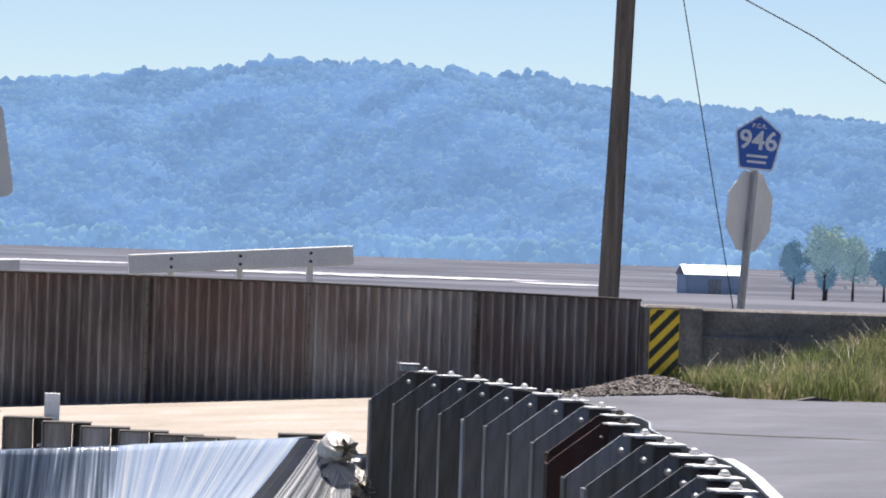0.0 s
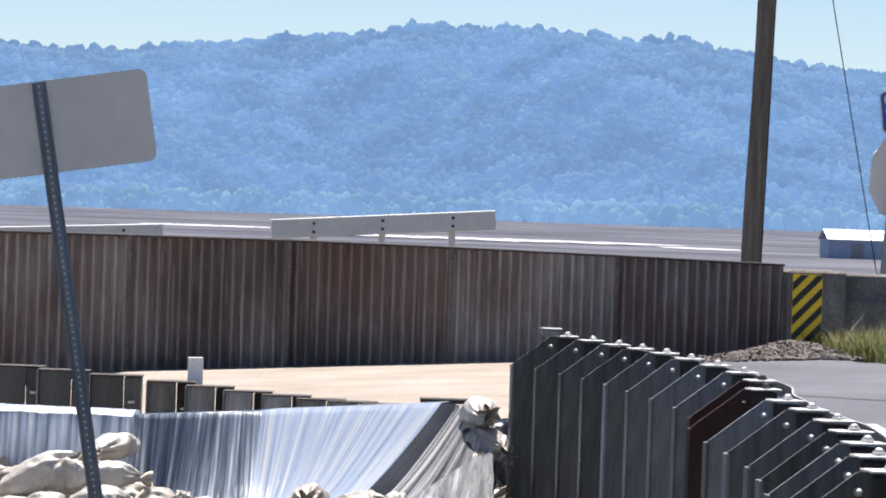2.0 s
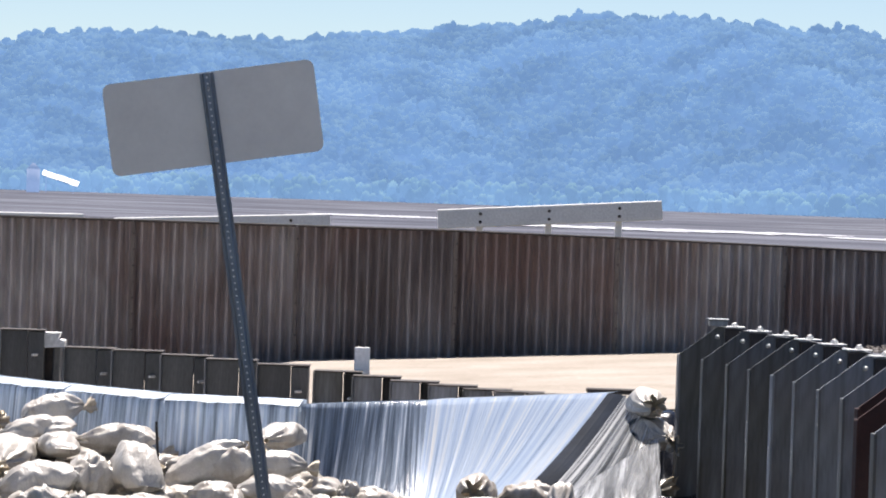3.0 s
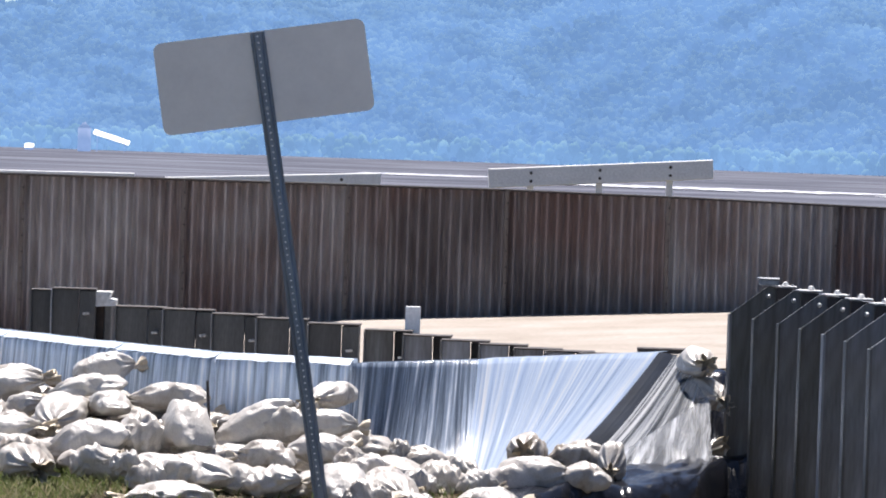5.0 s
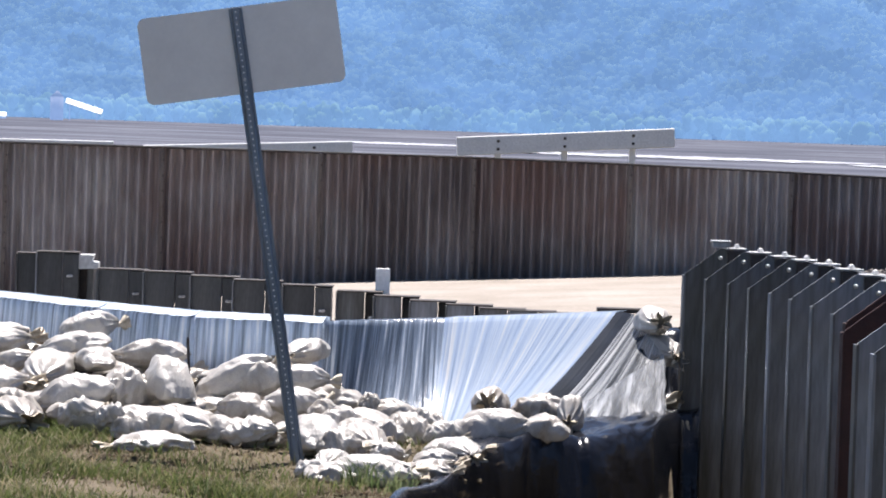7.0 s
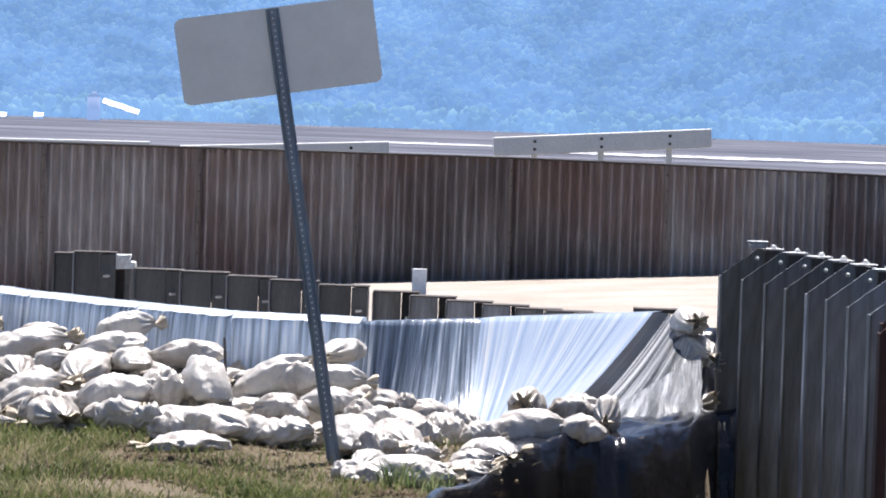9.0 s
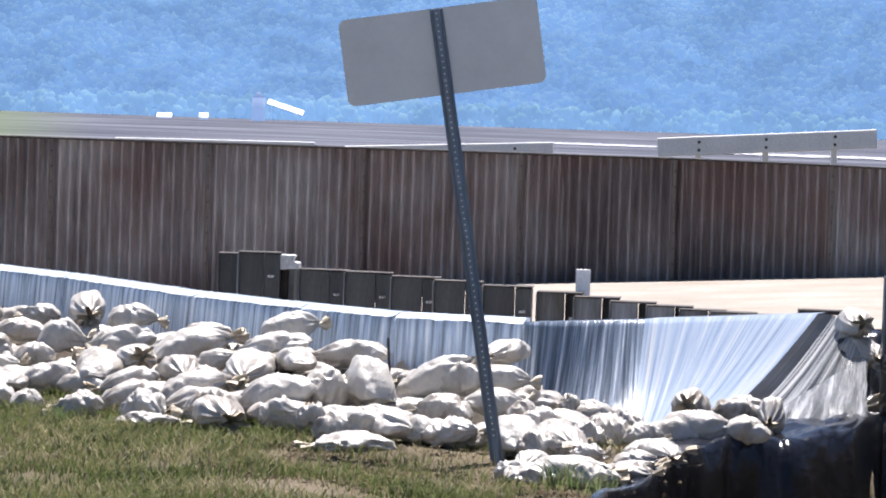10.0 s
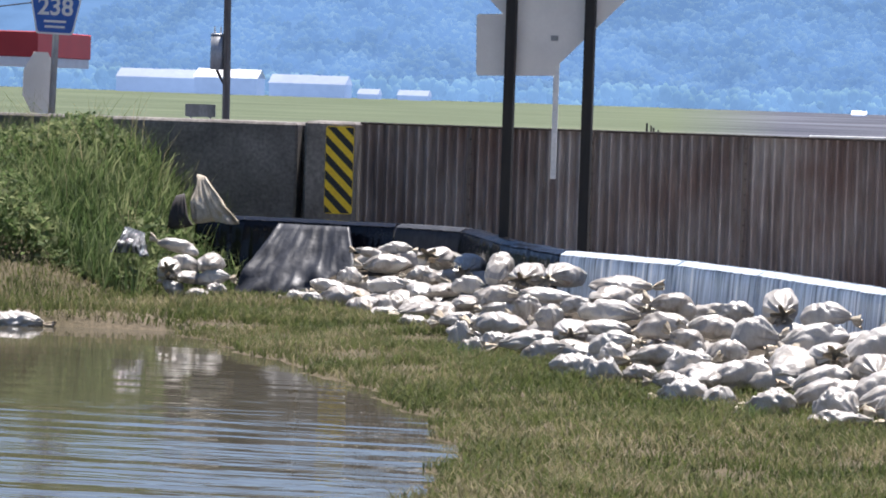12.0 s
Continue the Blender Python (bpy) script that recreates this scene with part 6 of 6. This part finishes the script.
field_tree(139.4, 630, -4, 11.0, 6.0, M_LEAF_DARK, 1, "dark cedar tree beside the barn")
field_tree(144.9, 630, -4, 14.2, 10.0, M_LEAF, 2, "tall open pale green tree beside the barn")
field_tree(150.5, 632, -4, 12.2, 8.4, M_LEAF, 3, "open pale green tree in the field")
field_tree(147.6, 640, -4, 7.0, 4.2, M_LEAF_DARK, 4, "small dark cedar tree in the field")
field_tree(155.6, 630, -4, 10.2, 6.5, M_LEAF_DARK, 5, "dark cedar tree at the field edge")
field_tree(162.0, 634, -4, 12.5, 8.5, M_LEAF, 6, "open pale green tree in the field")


# ---- grass and weeds ----
def blades(name, pts, height, width, lean, rng, material, label, category, bend=True):
    """Many single blades: each a narrow triangle pair that bends over."""
    n = len(pts)
    h = rng.uniform(height[0], height[1], n)
    w = rng.uniform(width[0], width[1], n)
    a = rng.uniform(0, 6.28, n)
    side = np.stack([np.cos(a), np.sin(a) * 0.5, np.zeros(n)], -1) * w[:, None] * 0.5
    b = rng.uniform(0, 6.28, n)
    tilt = np.stack([np.cos(b), np.sin(b), np.zeros(n)], -1) * (rng.uniform(lean[0], lean[1], n) * h)[:, None]
    up = np.stack([np.zeros(n), np.zeros(n), h], -1)
    v0, v1 = pts - side, pts + side
    mid = pts + tilt * 0.3 + up * 0.6
    v2, v3 = mid + side * 0.7, mid - side * 0.7
    v4 = pts + tilt + up
    V = np.stack([v0, v1, v2, v3, v4], 1).reshape(-1, 3)
    i = np.arange(n)[:, None] * 5
    F = [tuple(r) for r in (i + np.array([[0, 1, 2, 3]]))] + [tuple(r) for r in (i + np.array([[3, 2, 4]]))]
    return tagged(new(name, mesh_np(name, V, F, material)), label, category, kind="stuff")


rng = np.random.default_rng(21)


def scatter(n, x0, x1, y0, y1, keep):
    x, y = rng.uniform(x0, x1, n), rng.uniform(y0, y1, n)
    k = keep(x, y)
    x, y = x[k], y[k]
    return np.stack([x, y, ground_z(x, y) - 0.005], -1)


def patchy(x, y, lim):
    f = np.sin(x * 2.3 + np.sin(y * 1.9) * 1.4) * np.sin(y * 1.7 + np.sin(x * 1.3) * 1.7) + 0.5 * np.sin(x * 5.1 + y * 3.3)
    return f + rng.normal(0, 0.45, len(x)) > lim


def on_turf(x, y):
    sx = shore_x(y)
    ly = np.interp(x, LX, LY)
    ok = (x > sx + 0.06) & (y < ly - 0.8) & (x < 0.5 + 0.3 * (y - 22))
    bare = (np.hypot((x + 0.05) / 1.5, (y - 22.6) / 1.9) < 1) & (rng.random(len(x)) < 0.8)
    return ok & ~bare & patchy(x, y, -0.75)


blades("grass", scatter(260000, -9.5, 0.8, 17.5, 33.5, on_turf), (0.025, 0.11), (0.005, 0.013), (0.3, 1.3), rng, M_GRASS,
       "short green and straw-coloured grass on muddy ground", "grass")


def west_bank(x, y):
    return (x < np.where(y < 36.2, -10.75, -10.2) + rng.normal(0, 0.2, len(x))) & (y > 32.2) & (y < 39.0)


blades("tall_weeds", scatter(26000, -15.5, -9.9, 33.4, 39.0, lambda x, y: west_bank(x, y) & (y > 34.9 + 0.4 * np.sin(x * 2))), (0.14, 0.5), (0.01, 0.028), (0.1, 0.8), rng, M_WEED,
       "dense tall green weeds on the bank", "weeds")
blades("bank_grass", scatter(24000, -15.5, -8.0, 32.0, 36.2, lambda x, y: (y > 32.05) & (y < np.where(x > -10.2, 36, 40))), (0.03, 0.12), (0.008, 0.016), (0.2, 1.0), rng, M_GRASS,
       "short trampled grass on the far shore", "grass")


def east_bank(x, y):
    return (y > 37.2 + rng.normal(0, 0.12, len(x))) & (y < 39.05) & (x > 7.0 + (39 - y) * 0.25)


blades("tall_grass", scatter(40000, 7.0, 14, 37.0, 39.05, east_bank), (0.08, 0.34), (0.006, 0.015), (0.15, 0.9), rng, M_WEED_DRY,
       "tall yellow-green grass below the concrete wall", "grass")
blades("seed_stalks", scatter(900, 7.2, 14, 37.6, 39.05, east_bank), (0.28, 0.52), (0.005, 0.009), (0.25, 0.9), rng, M_NECK,
       "thin dry seed stalks over the grass", "grass")
blades("dry_stalks", scatter(900, -15, -9.8, 36.0, 39.0, west_bank), (0.45, 0.9), (0.006, 0.012), (0.2, 0.7), rng, M_WEED_DRY,
       "thin pale stalks over the weeds", "weeds")

def leaf_bits(n, x0, x1, y0, y1, keep, height, size, material, label):
    """Loose small leaves at all heights in the growth."""
    p = scatter(n, x0, x1, y0, y1, keep)
    n = len(p)
    top = height * (0.55 + 0.45 * np.sin(p[:, 0] * 2.9 + np.sin(p[:, 1] * 2.1)))
    p[:, 2] += rng.uniform(0, 1, n) ** 0.7 * top
    a = rng.normal(0, 1, (n, 3, 3)) * rng.uniform(size[0], size[1], (n, 1, 1))
    V = (p[:, None, :] + a).reshape(-1, 3)
    tagged(new("weed_leaves", mesh_np("weed_leaves", V, np.arange(3 * n).reshape(n, 3), material)), label, "weeds", kind="stuff")


leaf_bits(50000, -15.5, -9.9, 34.9, 39.0, west_bank, 0.55, (0.014, 0.034), M_WEED, "small dark green leaves of the bank weeds")

M_STRAW = leaf_mat("trampled_straw", [(0.25, (0.07, 0.05, 0.03)), (0.5, (0.16, 0.12, 0.075)), (0.75, (0.3, 0.24, 0.15))], 1.5)


def bare_mud(x, y):
    return (np.hypot((x + 0.05) / 1.9, (y - 22.4) / 2.4) < 1) & (rng.random(len(x)) < 0.9)


blades("straw", scatter(16000, -2.2, 2.0, 19.8, 25.2, bare_mud), (0.012, 0.05), (0.004, 0.009), (0.5, 2.2), rng, M_STRAW, "trampled brown straw on bare mud", "straw")
q = scatter(1500, -2.4, 1.6, 19.8, 25.0, bare_mud)
V, F = clumps(q, rng.uniform(0.008, 0.035, len(q)), rng, 0.25, 0.6)
tagged(new("mud_clods", mesh_np("mud_clods", V, F, M_GROUND)), "small brown clods of mud round the sign post", "mud", kind="stuff")

# tarred crack across the asphalt
bm = bmesh.new()
crack = [(5.42, 31.56), (5.72, 30.97), (6.00, 30.40), (6.32, 29.96), (6.63, 29.53), (7.10, 28.87)]
lo = [bm.verts.new((x, y - 0.06 - 0.02 * (i % 2), float(ground_z(x, y)) + 0.024)) for i, (x, y) in enumerate(crack)]
hi = [bm.verts.new((x, y + 0.06 + 0.03 * (i % 3), float(ground_z(x, y)) + 0.024)) for i, (x, y) in enumerate(crack)]
for i in range(len(crack) - 1):
    bm.faces.new((lo[i], lo[i + 1], hi[i + 1], hi[i]))
thing("tar_seam", bm, M_DARK_STEEL, "dark tarred crack across the asphalt road", "road marking", kind="structure")

# heap of crushed stone at the pillar's foot
N = 1100
sx, sy = rng.normal(6.75, 0.42, N), rng.uniform(37.6, 38.9, N)
sz = ground_z(sx, sy) + 0.03 + 0.14 * np.exp(-((sx - 6.75) / 0.45) ** 2) * np.exp(-((sy - 38.5) / 0.5) ** 2)
V, F = clumps(np.stack([sx, sy, sz], -1), rng.uniform(0.01, 0.034, N), rng, 0.25, 0.7)
tagged(new("gravel_heap", mesh_np("gravel_heap", V, F, M_GRAVEL)), "heap of crushed stone at the pillar foot", "gravel", kind="stuff")
bm = bmesh.new()
prism(bm, [(0, 0), (0.25, 0.05), (0.45, 0.02), (0.5, 0.0)], 0.2, pose(7.9, 36.9, 0.37))
thing("rubble", bm, M_DARK_STEEL, "dark flat piece of debris at the road edge", "debris")

# dark stake standing in the sandbags
bm = bmesh.new()
rod(bm, (-0.84, 25.25, -0.45), (-0.885, 25.25, 0.2), 0.011, 0.009, 8)
thing("stake", bm, M_DARK_STEEL, "thin dark steel stake standing between sandbags", "stake")
# green tufts growing through the heap
for tx, ty, tz, r in ((0.13, 25.3, -0.3, 0.05), (0.29, 21.95, -0.46, 0.13), (0.5, 21.5, -0.48, 0.15), (-3.0, 24.3, -0.42, 0.1), (-5.9, 28.9, -0.42, 0.12)):
    a, d = rng.uniform(0, 6.28, 70), r * rng.random(70) ** 0.6
    blades("weed_tuft", np.stack([tx + d * np.cos(a), ty + d * np.sin(a), np.full(70, tz)], -1), (0.08, 0.2), (0.005, 0.011), (0.3, 1.0), rng, M_WEED,
           "tuft of green grass growing between sandbags", "grass")
